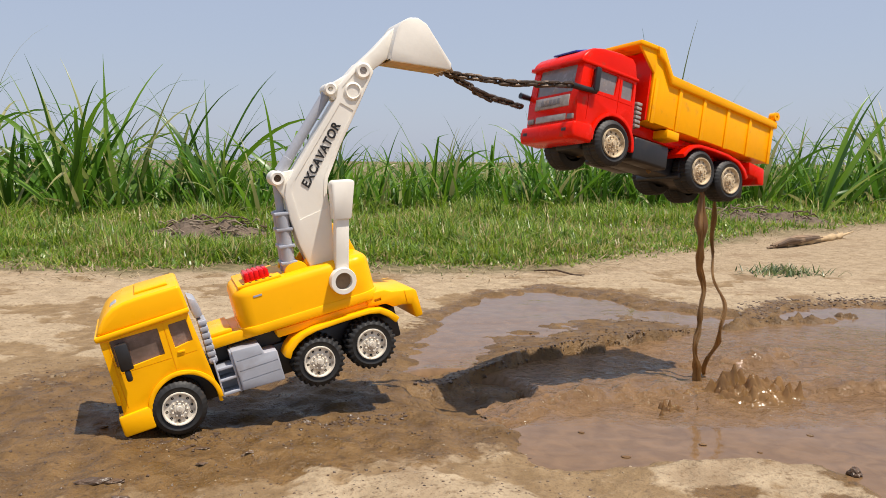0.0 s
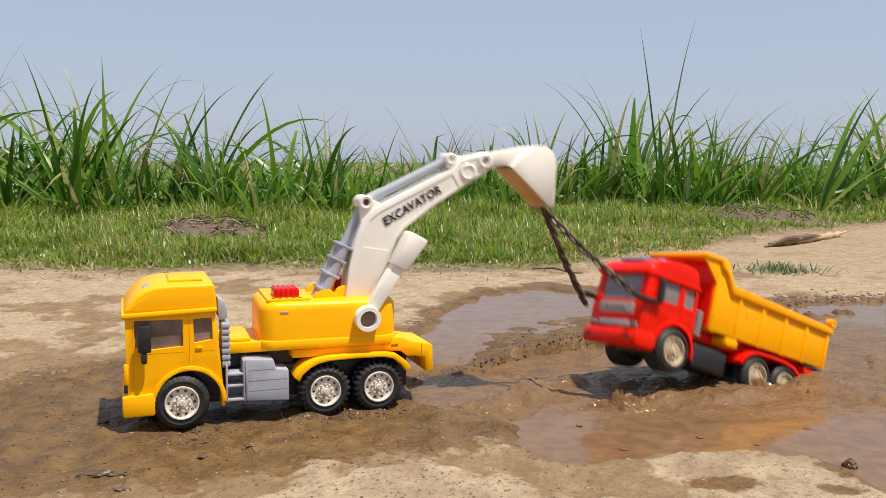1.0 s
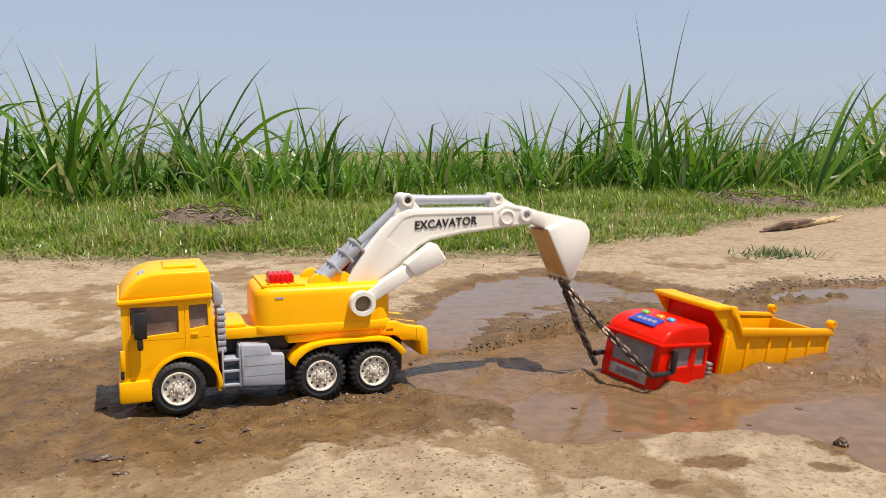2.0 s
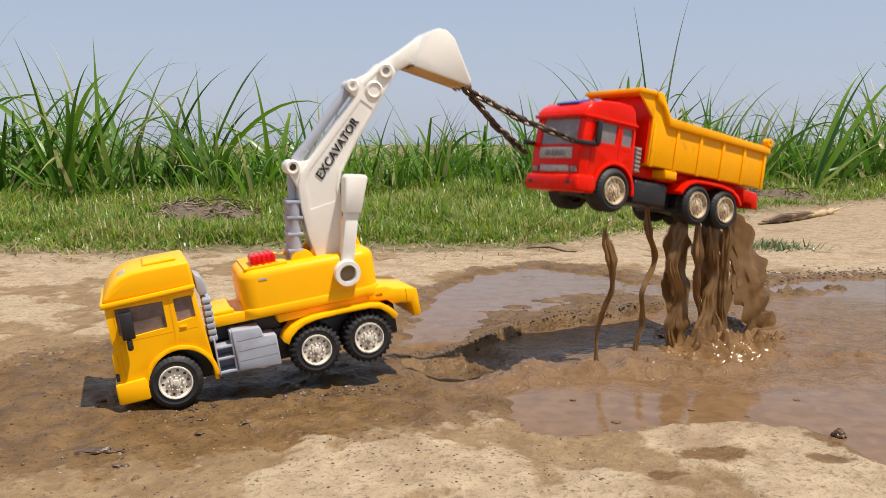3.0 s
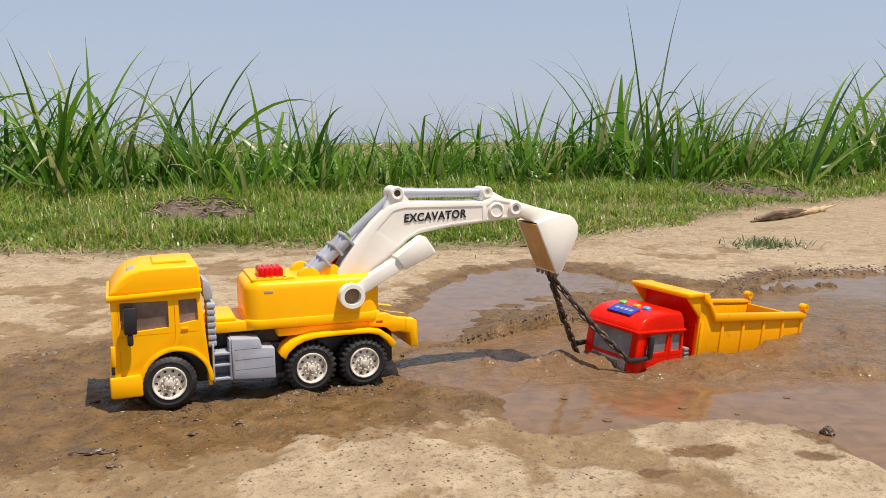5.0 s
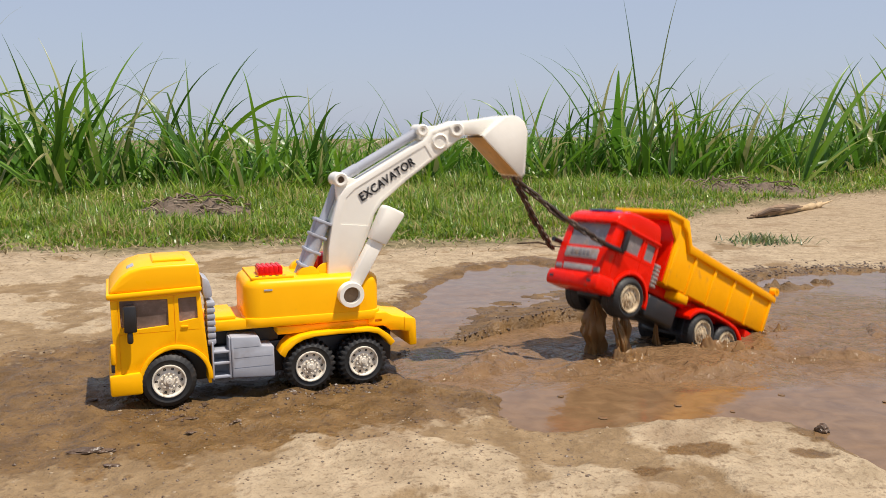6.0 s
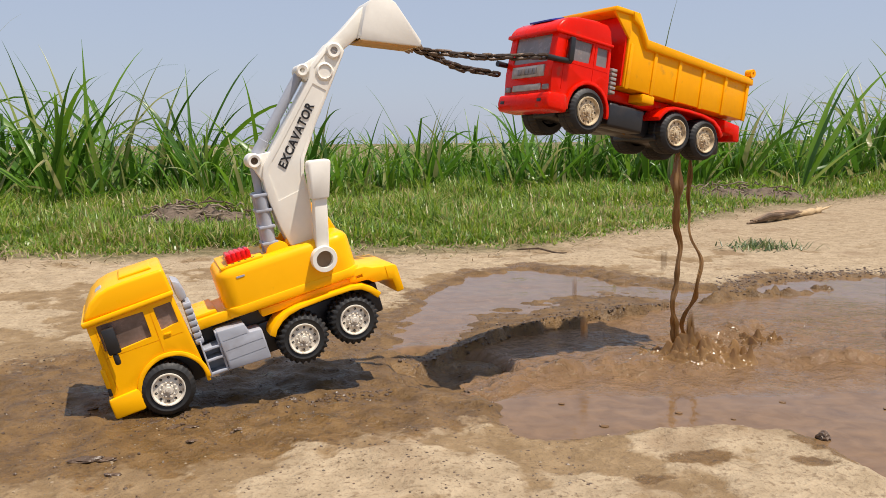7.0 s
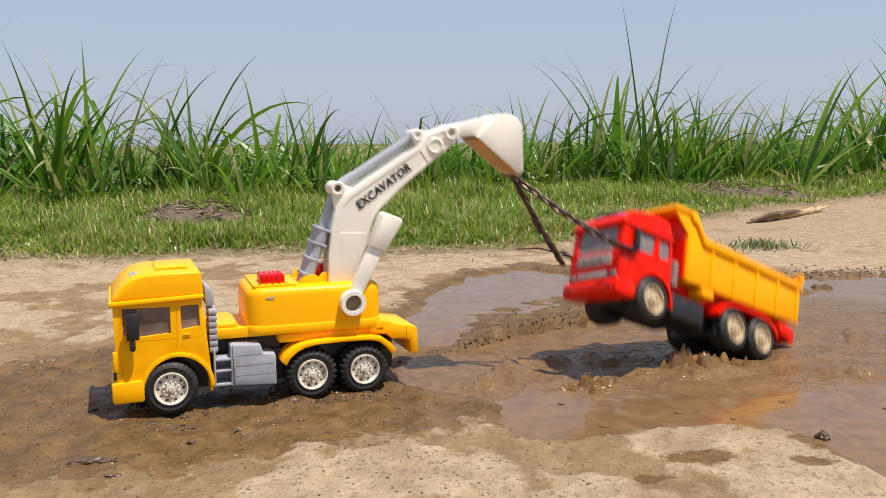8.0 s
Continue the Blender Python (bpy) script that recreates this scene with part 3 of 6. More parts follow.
    stack = join(block(0.0385, 0.0455, 0.012, 0.040, 0.035, 0.088), *[block(0.0375, 0.0470, 0.008, 0.044, 0.037 + 0.0075 * i, 0.0425 + 0.0075 * i, 0.001) for i in range(7)])
    part("louvre", stack, grey_plastic, root, "ribbed grey plastic air stack")
    # the cab sits a little behind its axle
    for ob in root.children:
        if ob.name.split(".")[0] in ("cab", "roof", "roof_lip", "bumper", "indicator", "corner_panel", "air_intake", "louvre"):
            for piece in (ob, *ob.children_recursive):
                set_back.add(piece)
    for piece in set_back:
        piece.data.transform(Matrix.Translation((0.0058, 0, 0)))
    # chassis
    part("chassis", join(block(-0.03, 0.275, 0.030, 0.095, -0.010, 0.030, 0.003), block(0.05, 0.13, 0.036, 0.089, 0.03, 0.05)), black_plastic, root)
    part("deck", join(block(0.046, 0.150, 0.018, 0.107, 0.049, 0.0615, 0.002), block(0.052, 0.078, 0.024, 0.101, 0.0612, 0.066, 0.0015), block(0.125, 0.260, 0.012, 0.113, 0.040, 0.050, 0.002)), yellow_plastic, root)
    part("turntable", lathe([(0.001, -0.004), (0.045, -0.004), (0.045, 0.006), (0.001, 0.006)], 36), red_plastic, root, "dark red turntable ring")
    root.children[-1].matrix_basis = Matrix.Translation((0.175, 0.0625, 0.0505)) @ Matrix.Rotation(radians(90), 4, "X")
    steps = join(block(0.0470, 0.0490, 0.004, 0.030, -0.005, 0.0395, 0.0005), block(0.0665, 0.0690, 0.004, 0.030, -0.005, 0.0435, 0.0005), *[block(0.048, 0.068, 0.004, 0.030, z, z + 0.003, 0.0006) for z in (-0.004, 0.0125, 0.026)], block(0.048, 0.068, 0.026, 0.03, -0.004, 0.028))
    part("steps", steps, grey_plastic, root, "grey plastic cab steps")
    box_bm = prism([(0.0695, -0.0045), (0.1195, -0.0075), (0.1190, 0.0297), (0.1045, 0.0310), (0.1015, 0.0425), (0.0685, 0.0445)], 0.002, 0.036, 0.0015)
    box_bm = carve(box_bm, [block(0.072, 0.117, -0.01, 0.0028, z, z + 0.001) for z in (0.006, 0.018)] + [block(0.0715, 0.1015, -0.01, 0.0028, 0.0305, 0.0313)])
    part("tool_box", box_bm, grey_plastic, root, "grey ribbed plastic tool box")
    for y0, y1 in ((-0.002, 0.034), (W - 0.034, W + 0.002)):
        top = [(0.1250, 0.0195), (0.130, 0.0275), (0.140, 0.0350), (0.151, 0.0395), (0.166, 0.0420), (0.201, 0.0428), (0.238, 0.0422), (0.252, 0.0390), (0.263, 0.0310), (0.2705, 0.0215)]
        low = [(x - 0.006 * (x - 0.198) / 0.072, z - 0.0052) for x, z in top[::-1]]
        part("mudguard", prism(top + low, y0, y1, 0.0012), yellow_plastic, root)
    tail = prism([(0.2385, 0.0445), (0.2385, 0.0595), (0.262, 0.0580), (0.271, 0.0535), (0.286, 0.0500), (0.299, 0.0480), (0.3020, 0.0450), (0.3030, 0.0125), (0.2930, 0.0120), (0.2915, 0.0300), (0.280, 0.0330), (0.268, 0.0340), (0.262, 0.040)], 0.008, W - 0.008, 0.002)
    part("tail_beam", carve(tail, [block(0.247, 0.256, -0.02, 0.02, 0.0465, 0.0500), block(0.2862, 0.2870, -0.02, 0.0095, 0.02, 0.06)]), yellow_plastic, root)
    for x, r, tread in ((-0.0025, 0.0312, False), (0.1629, 0.0305, True), (0.2292, 0.0305, True)):
        wheel(root, x, 0.0, 0.0, r, 0.030, False, tread)
        wheel(root, x, W, 0.0, r, 0.030, True, tread)
    # turning house
    turn = Matrix.Translation((0.175, 0.0625, 0)) @ Matrix.Rotation(radians(PSI), 4, "Z") @ Matrix.Translation((-0.175, -0.0625, 0))
    house = bmesh.new()
    bmesh.ops.create_cube(house, size=1.0)
    turned(house, Matrix.Translation((0.1725, 0.0625, 0.0835)) @ Matrix.Diagonal((0.167, 0.109, 0.051, 1)))
    bmesh.ops.bevel(house, geom=[e for e in house.edges if abs(e.verts[0].co.z - e.verts[1].co.z) > 0.01], offset=0.020, segments=6, profile=0.5, affect="EDGES")
    bmesh.ops.bevel(house, geom=[e for e in house.edges if min(v.co.z for v in e.verts) > 0.108], offset=0.011, segments=4, profile=0.5, affect="EDGES")
    house = part("house", turned(house, turn), yellow_plastic, root, "rounded yellow plastic house")
    skirt = bmesh.new()
    bmesh.ops.create_cube(skirt, size=1.0)
    turned(skirt, Matrix.Translation((0.1725, 0.0625, 0.0570)) @ Matrix.Diagonal((0.1705, 0.1125, 0.012, 1)))
    bmesh.ops.bevel(skirt, geom=[e for e in skirt.edges if abs(e.verts[0].co.z - e.verts[1].co.z) > 0.005], offset=0.020, segments=6, profile=0.5, affect="EDGES")
    soften(skirt, 0.0025, 2, 40)
    part("house_skirt", turned(skirt, turn), yellow_plastic, house)
    part("top_tray", turned(block(0.098, 0.150, 0.016, 0.109, 0.1075, 0.1115, 0.0015), turn), yellow_plastic, house)
    part("vent_slots", turned(join(*[block(0.104 + 0.008 * i, 0.108 + 0.008 * i, 0.019, 0.0225, 0.1113, 0.1119) for i in range(5)]), turn), black_plastic, house)
    part("badge", turned(block(0.112, 0.122, 0.0074, 0.0082, 0.0955, 0.0975), turn), grey_plastic, house)
    for y in (0.028, 0.082):
        part("hinge_cheek", turned(prism(arc(0.170, 0.1055, 0.0145, 0, 180, 14), y, y + 0.012, 0.0015), turn), yellow_plastic, house)
        part("hinge_cheek", turned(prism(arc(0.196, 0.1045, 0.0180, 0, 180, 16), y + 0.004, y + 0.010, 0.0015), turn), yellow_plastic, house)
    lamp = join(block(0.108, 0.138, 0.026, 0.058, 0.1105, 0.1215, 0.002), *[block(0.1095 + 0.0058 * i, 0.1135 + 0.0058 * i, 0.0252, 0.0588, 0.113, 0.1225, 0.0008) for i in range(5)])
    part("warning_lamp", turned(lamp, turn), lamp_red, house, "red ribbed plastic warning lamp")
    for y in (0.064, 0.094):
        part("rear_cheek", turned(prism([(0.214, 0.09), (0.220, 0.138), (0.227, 0.1465), (0.237, 0.1455), (0.247, 0.128), (0.2545, 0.098), (0.2545, 0.085)], y, y + 0.011, 0.002), turn), yellow_plastic, house)
    part("rear_fill", turned(prism([(0.185, 0.09), (0.190, 0.126), (0.222, 0.132), (0.238, 0.115), (0.245, 0.09)], 0.066, 0.098, 0.002), turn), red_plastic, house, "red plastic hinge drum")
    # boom, pivoting on the tube; its own space has the tube's near end at the origin
    Y0, Y1 = 0.022, 0.058
    shape = [(-0.0117, 0.0262), (0.012, 0.062), (0.036, 0.090), (0.057, 0.1090), (0.070, 0.1145), (0.0804, 0.1140), (0.1876, 0.1100), (0.203, 0.1155), (0.2395, 0.1075), (0.2446, 0.0960), (0.2395, 0.0850), (0.196, 0.0815), (0.142, 0.0775), (0.1000, 0.0715), (0.0840, 0.0640), (0.062, 0.045), (0.025, 0.0200), (0.008, 0.004), (-0.006, 0.000)]
    bm = prism(shape, Y0, Y1, 0.0022)
    bm = carve(bm, [prism([(0.040, 0.0780), (0.064, 0.1035), (0.0800, 0.1070), (0.186, 0.1035), (0.186, 0.0845), (0.142, 0.0820), (0.0985, 0.0765), (0.080, 0.0670), (0.068, 0.0560)], Y0 - 0.01, Y0 + 0.0009), prism([(0.192, 0.1035), (0.203, 0.1105), (0.236, 0.1035), (0.2405, 0.096), (0.236, 0.0888), (0.192, 0.0852)], Y0 - 0.01, Y0 + 0.0008)])
    boom = part("boom", bm, cream_plastic, root, "cream plastic boom with black lettering")
    def ring(x, z, r, hole, y0, y1):
        return turned(lathe([(hole, y0), (r * 0.8, y0 - 0.0006), (r, y0 + 0.0008), (r, y1), (hole, y1)], 26), Matrix.Translation((x, 0, z)))
    lug = join(prism([(0.052, 0.104), (0.064, 0.127), (0.078, 0.127), (0.090, 0.112)], Y0 + 0.004, Y1 - 0.004, 0.001), ring(0.0705, 0.1262, 0.0092, 0.0045, Y0 + 0.001, Y1 - 0.001))
    part("elbow_lug", lug, cream_plastic, boom)
    part("elbow_pin", turned(lathe([(0.0003, Y0 + 0.003), (0.0044, Y0 + 0.003), (0.0044, Y1 - 0.003), (0.0003, Y1 - 0.003)], 16), Matrix.Translation((0.0705, 0, 0.1262))), twig_mat, boom, "dark brown pin")
    lug = join(prism([(0.185, 0.1105), (0.188, 0.122), (0.200, 0.124), (0.221, 0.1115), (0.221, 0.109)], Y0 + 0.005, Y1 - 0.005, 0.001), ring(0.1943, 0.1215, 0.0078, 0.0030, Y0 + 0.002, Y1 - 0.002))
    part("upper_lug", lug, cream_plastic, boom)
    part("upper_ram", tube([(0.0790, 0.040, 0.1255), (0.098, 0.040, 0.1245), (0.0985, 0.040, 0.1245), (0.1885, 0.040, 0.1210)], [0.0072, 0.0072, 0.0064, 0.0064], 18), grey_plastic, boom, "grey plastic ram tube")
    part("boss_ring", join(ring(0.2055, 0.0965, 0.0110, 0.0078, Y0 - 0.0015, Y0 + 0.003), turned(lathe([(0.0003, Y0 - 0.0006), (0.0077, Y0 - 0.0006), (0.0077, Y0 + 0.003), (0.0003, Y0 + 0.003)], 20), Matrix.Translation((0.2055, 0, 0.0965)))), cream_plastic, boom)
    part("boss_ring", ring(0.2330, 0.0977, 0.0098, 0.0046, Y0 - 0.0022, Y0 + 0.003), cream_plastic, boom)
    part("boss_pin", turned(join(lathe([(0.0003, Y0 - 0.0002), (0.0045, Y0 - 0.0002), (0.0045, Y0 + 0.004), (0.0003, Y0 + 0.004)], 16), block(-0.0006, 0.0006, Y0 - 0.0012, Y0, -0.004, 0.004)), Matrix.Translation((0.2330, 0, 0.0977))), silver, boom, "dull metal screw")
    part("pivot_tube", join(lathe([(0.0105, -0.010), (0.0155, -0.010), (0.0160, -0.008), (0.0160, 0.110), (0.0105, 0.110)], 30)), cream_plastic, boom)
    # brown disc set in the open tube, its colour stands for the shade inside
    part("tube_bore", lathe([(0.0003, -0.0005), (0.0106, -0.0005), (0.0106, 0.004), (0.0003, 0.004)], 24), wood, boom, "brown disc standing in for the shaded bore of the pivot tube")
    a = Matrix.Rotation(radians(-29.5), 4, "Y")
    lever = join(turned(block(0.010, 0.078, -0.001, 0.018, -0.0082, 0.0082, 0.0015), a), turned(prism([(0.074, -0.0105), (0.073, 0.0110), (0.116, 0.0148), (0.120, 0.012), (0.121, -0.0115), (0.118, -0.0142)], -0.004, 0.019, 0.0022), a))
    lever = part("hand_lever", lever, cream_plastic, boom, "cream plastic hand lever")
    # lettering
    fc = bpy.data.curves.new("lettering", "FONT")
    fc.body, fc.size, fc.extrude, fc.offset, fc.shear, fc.space_character = "EXCAVATOR", 0.0152, 0.0003, 0.00042, 0.12, 1.10
    ft = bpy.data.objects.new("lettering_source", fc)
    scene.collection.objects.link(ft)
    bpy.context.view_layer.update()
    me = bpy.data.meshes.new_from_object(ft.evaluated_get(bpy.context.evaluated_depsgraph_get()))
    bpy.data.objects.remove(ft)
    width = max(v.co.x for v in me.vertices)
    me.transform(Matrix.Translation((0.0775, Y0 + 0.0002, 0.0875)) @ Matrix.Rotation(radians(-1.5), 4, "Y") @ Matrix.Rotation(radians(90), 4, "X") @ Matrix.Diagonal((0.0855 / width, 1.0, 1, 1)))
    me.materials.clear()
    me.materials.append(letter_black)
    word = new("lettering", me)
    word.parent = boom
    tagged(word, "bold black word EXCAVATOR")
    # bucket, about the hinge
    H = Vector((0.2334, 0, 0.0977))
    out = [(0.2585, 0.0760), (0.272, 0.0815), (0.2965, 0.0885), (0.307, 0.0870), (0.3150, 0.0815), (0.3205, 0.0720), (0.3200, 0.0580), (0.2960, 0.0060), (0.2890, 0.0030)]
    inn = [(0.2480, 0.0770), (0.268, 0.0770), (0.293, 0.0840), (0.309, 0.0790), (0.3145, 0.0710), (0.3145, 0.0590), (0.2920, 0.0120), (0.280, 0.0030)]
    sh = prism([(x - H.x, z - H.z) for x, z in out], 0.008, 0.074, 0.0015)
    sh = carve(sh, [prism([(x - H.x, z - H.z) for x, z in inn], 0.0115, 0.0705)])
    arm = prism([(x - H.x, z - H.z) for x, z in [(0.228, 0.1045), (0.238, 0.1070), (0.262, 0.0990), (0.300, 0.0890), (0.268, 0.0750), (0.252, 0.0815), (0.236, 0.0885)]], 0.0255, 0.0545, 0.0022)
    bucket = part("bucket", join(sh, arm), cream_plastic, boom, "cream plastic bucket with muddy teeth")
    bucket.location = H
    part("mouth_plate", prism([(x - H.x, z - H.z) for x, z in [(0.2590, 0.0745), (0.2620, 0.0750), (0.2900, 0.0085), (0.2870, 0.0070)]], 0.0118, 0.0702, 0.0005), ochre_stain, bucket, "ochre mud-stained plate across the bucket")
    for i in range(5):
        y = 0.010 + 0.0135 * i
        part("tooth", prism([(0.2955 - H.x, 0.0085 - H.z), (0.2875 - H.x, 0.0045 - H.z), (0.2880 - H.x, -0.0020 - H.z), (0.2900 - H.x, -0.0015 - H.z)], y, y + 0.006, 0.0006), wood, bucket, "mud-stained bucket tooth")
    # bring the boom to its true height
    true = Matrix.Diagonal((0.996, 1.0, 0.958, 1.0))
    for ob in (boom, *boom.children_recursive):
        ob.data.transform(true)
    bucket.location = true @ H
    # lower ram: sleeve fixed on the house, rod fixed on the boom's elbow, both re-aimed as the boom swings
    sleeve = part("ram_sleeve", join(tube([(0, 0.008, 0), (0.080, 0.008, 0)], [0.0088, 0.0088], 18), tube([(0, -0.009, 0), (0.076, -0.009, 0)], [0.0078, 0.0078], 14), *[block(x, x + 0.004, -0.017, 0.017, -0.0098, 0.0098, 0.001) for x in (0.016, 0.036, 0.056, 0.075)]), grey_plastic, root, "grey ribbed ram sleeve")
    rod = part("ram_rod", tube([(-0.078, 0, 0), (0.004, 0, 0)], [0.0050, 0.0050], 14), grey_plastic, root)
    return root, boom, bucket, sleeve, rod


# ---- toy tipper lorry ----
def build_tipper():
    root = new("tipper_lorry")
    tagged(root, "red toy tipper lorry with an orange-yellow bed, wet with mud", "toy truck")
    W = 0.1045
    C0, C1 = 0.005, W - 0.005
    side = [(-0.060, 0.0), (-0.063, 0.040), (-0.059, 0.091), (0.032, 0.0935), (0.0375, -0.002), (0.0355, -0.003)] + arc(0.002, 0.0, 0.0335, -5, 185, 18) + [(-0.0325, -0.003)]
    cab = prism(side, C0, C1, 0.003)
    cut = []
    for y0, y1 in ((-0.01, C0 + 0.003), (C1 - 0.003, W + 0.01)):
        cut.append(prism([(-0.0350, 0.0865), (0.0005, 0.0868), (-0.002, 0.0605), (-0.0420, 0.0590), (-0.0400, 0.071)], y0, y1, 0.001))
        cut.append(prism([(0.0085, 0.0850), (0.0285, 0.0850), (0.0290, 0.0610), (0.0088, 0.0607)], y0, y1, 0.001))
    for y0, y1 in ((-0.01, C0 + 0.0008), (C1 - 0.0008, W + 0.01)):
        cut.append(block(0.0040, 0.0048, y0, y1, 0.035, 0.091))
        cut.append(block(-0.0460, -0.0452, y0, y1, 0.02, 0.088))
        cut.append(block(-0.045, 0.03, y0, y1, 0.0545, 0.0552))
    cut.append(prism([(-0.08, 0.0530), (-0.0590, 0.0530), (-0.0560, 0.0885), (-0.08, 0.0885)], C0 + 0.012, C1 - 0.012, 0.002))
    body = part("cab", carve(cab, cut), red_plastic, root, "glossy red plastic cab")
    for y0, y1 in ((C0 + 0.0025, C0 + 0.0045), (C1 - 0.0045, C1 - 0.0025)):
        part("side_window", prism([(-0.036, 0.0875), (0.0015, 0.088), (-0.001, 0.0595), (-0.0435, 0.058), (-0.041, 0.071)], y0, y1), grey_pane, body, "dull grey plastic window")
        part("side_window", prism([(0.0075, 0.086), (0.0295, 0.086), (0.030, 0.060), (0.0078, 0.0595)], y0, y1), grey_pane, body, "dull grey plastic window")
    part("windscreen", prism([(-0.0605, 0.0525), (-0.0585, 0.0525), (-0.0555, 0.089), (-0.0575, 0.089)], C0 + 0.0115, C1 - 0.0115), grey_pane, body, "dull grey plastic windscreen")
    roof = prism([(-0.0640, 0.0885), (-0.0630, 0.0965), (-0.0560, 0.1045), (-0.046, 0.1105), (-0.030, 0.1145), (0.000, 0.1170), (0.0225, 0.1165), (0.0285, 0.1100), (0.0345, 0.0890)], C0 - 0.001, C1 + 0.001, 0.0065, 4)
    rp = part("roof", roof, red_plastic, root, "rounded red plastic roof")
    part("roof_lip", prism([(-0.0655, 0.0880), (-0.0655, 0.0930), (0.0350, 0.0925), (0.0350, 0.0885)], C0 - 0.0025, C1 + 0.0025, 0.0015), red_plastic, root)
    tilt = Matrix.Translation((-0.0425, 0.053, 0.1126)) @ Matrix.Rotation(radians(-19), 4, "Y")
    st = part("roof_sticker", turned(block(-0.011, 0.011, -0.022, 0.022, -0.001, 0.0012, 0.0004), tilt), sticker_blue, rp, "blue sticker with pale bars")
    part("sticker_bar", turned(join(*[block(-0.003, 0.003, -0.017 + 0.0085 * i, -0.011 + 0.0085 * i, 0.0011, 0.0015) for i in range(4)]), tilt), silver, st)
    for y, m in ((0.076, button_green), (0.050, button_orange), (0.032, button_blue)):
        bt = turned(lathe([(0.0003, 0), (0.006, 0), (0.006, 0.003), (0.0045, 0.0042), (0.0003, 0.0045)], 18), Matrix.Translation((-0.019, y, 0.1150)) @ Matrix.Rotation(radians(-6), 4, "Y") @ Matrix.Rotation(radians(90), 4, "X"))
        part("button", bt, m, rp)
    part("bumper", prism([(-0.0660, -0.0085), (-0.0685, 0.002), (-0.0665, 0.0130), (-0.036, 0.0150), (-0.0335, -0.0085)], 0.0005, W - 0.0005, 0.0035, 3), red_plastic, root)
    part("under_tray", block(-0.062, 0.036, 0.012, W - 0.012, -0.0135, -0.004, 0.003), black_plastic, root)
    part("grille", block(-0.0645, -0.0600, 0.020, W - 0.020, 0.0340, 0.0490, 0.001), silver, body, "dull silver grille with raised marks")
    part("grille_mark", join(*[block(-0.0656, -0.0640, 0.034 + 0.0078 * i, 0.040 + 0.0078 * i, 0.0375, 0.0455, 0.0004) for i in range(5)]), grey_pane, body)
    part("lower_grille", block(-0.0640, -0.0600, 0.024, W - 0.024, 0.0165, 0.0250, 0.001), silver, body)
    for y in (0.009, W - 0.020):
        part("headlight", block(-0.0645, -0.0585, y, y + 0.011, 0.0165, 0.0235, 0.0012), grey_pane, body, "clouded plastic headlight")
        part("fog_light", block(-0.0690, -0.0660, y + 0.004, y + 0.012, 0.0005, 0.0045, 0.0006), black_plastic, body)
    for y0, y1 in ((C0 - 0.003, C0 + 0.002), (C1 - 0.002, C1 + 0.003)):
        part("wheel_arch", prism(arc(0.002, 0, 0.0385, -6, 186, 20) + arc(0.002, 0, 0.0335, 186, -6, 20), y0, y1, 0.001), red_plastic, body)
    for s, y in ((1, C0), (-1, C1)):
        mir = join(block(-0.0445, -0.0365, min(y - 0.009 * s, y - 0.003 * s), max(y - 0.009 * s, y - 0.003 * s), 0.055, 0.086, 0.002), block(-0.043, -0.038, min(y, y - 0.006 * s), max(y, y - 0.006 * s), 0.080, 0.084, 0.0005))
        part("mirror", mir, black_plastic, body, "black plastic wing mirror")
        part("tow_peg", tube([(-0.038, y - 0.004 * s, 0.0560), (-0.060, y - 0.004 * s, 0.0545), (-0.077, y - 0.003 * s, 0.054)], [0.0034, 0.0034, 0.0040], 12), black_plastic, body, "dark peg that holds the chain")
    part("air_stack", join(block(0.0390, 0.0450, 0.008, W - 0.008, 0.030, 0.064), *[block(0.0380, 0.0475, 0.004, W - 0.004, 0.0305 + 0.0058 * i, 0.0345 + 0.0058 * i, 0.0008) for i in range(6)]), silver, root, "ribbed silver-grey air stack")
    part("chassis", join(block(-0.03, 0.300, 0.030, W - 0.030, -0.012, 0.026, 0.003), block(-0.02, 0.02, 0.02, W - 0.02, -0.006, 0.006), block(0.16, 0.24, 0.02, W - 0.02, -0.006, 0.006)), black_plastic, root)
    for y0, y1 in ((0.006, 0.034), (W - 0.034, W - 0.006)):
        part("fuel_tank", block(0.044, 0.110, y0, y1, -0.012, 0.020, 0.004, 3), black_plastic, root)
    part("bed_frame", block(0.050, 0.305, 0.024, W - 0.024, 0.026, 0.0415, 0.002), red_plastic, root)
    part("hoist_stop", block(0.094, 0.118, -0.001, W + 0.001, 0.0285, 0.0405, 0.002), bed_yellow, root)
    for y0, y1 in ((-0.001, 0.030), (W - 0.030, W + 0.001)):
        top = [(0.1290, 0.0150), (0.137, 0.0245), (0.147, 0.0315), (0.160, 0.0350), (0.190, 0.0360), (0.222, 0.0350), (0.246, 0.0310), (0.260, 0.0230), (0.2690, 0.0120)]
        part("mudguard", prism(top + [(x - 0.0045 * (x - 0.199) / 0.07, z - 0.0045) for x, z in top[::-1]], y0, y1, 0.0012), red_plastic, root)
    part("tail_bumper", prism([(0.272, 0.036), (0.308, 0.033), (0.311, 0.009), (0.298, 0.008), (0.295, 0.016), (0.276, 0.018)], 0.003, W - 0.003, 0.002), red_plastic, root)
    part("rear_axle_case", lathe([(0.0003, 0.02), (0.010, 0.02), (0.010, W - 0.02), (0.0003, W - 0.02)], 16), black_plastic, root)
    root.children[-1].location = (0.202, 0, -0.002)
    for x in (0.002, 0.171, 0.2325):
        wheel(root, x, 0.0, 0.0, 0.0295, 0.030, False, False, 0.62)
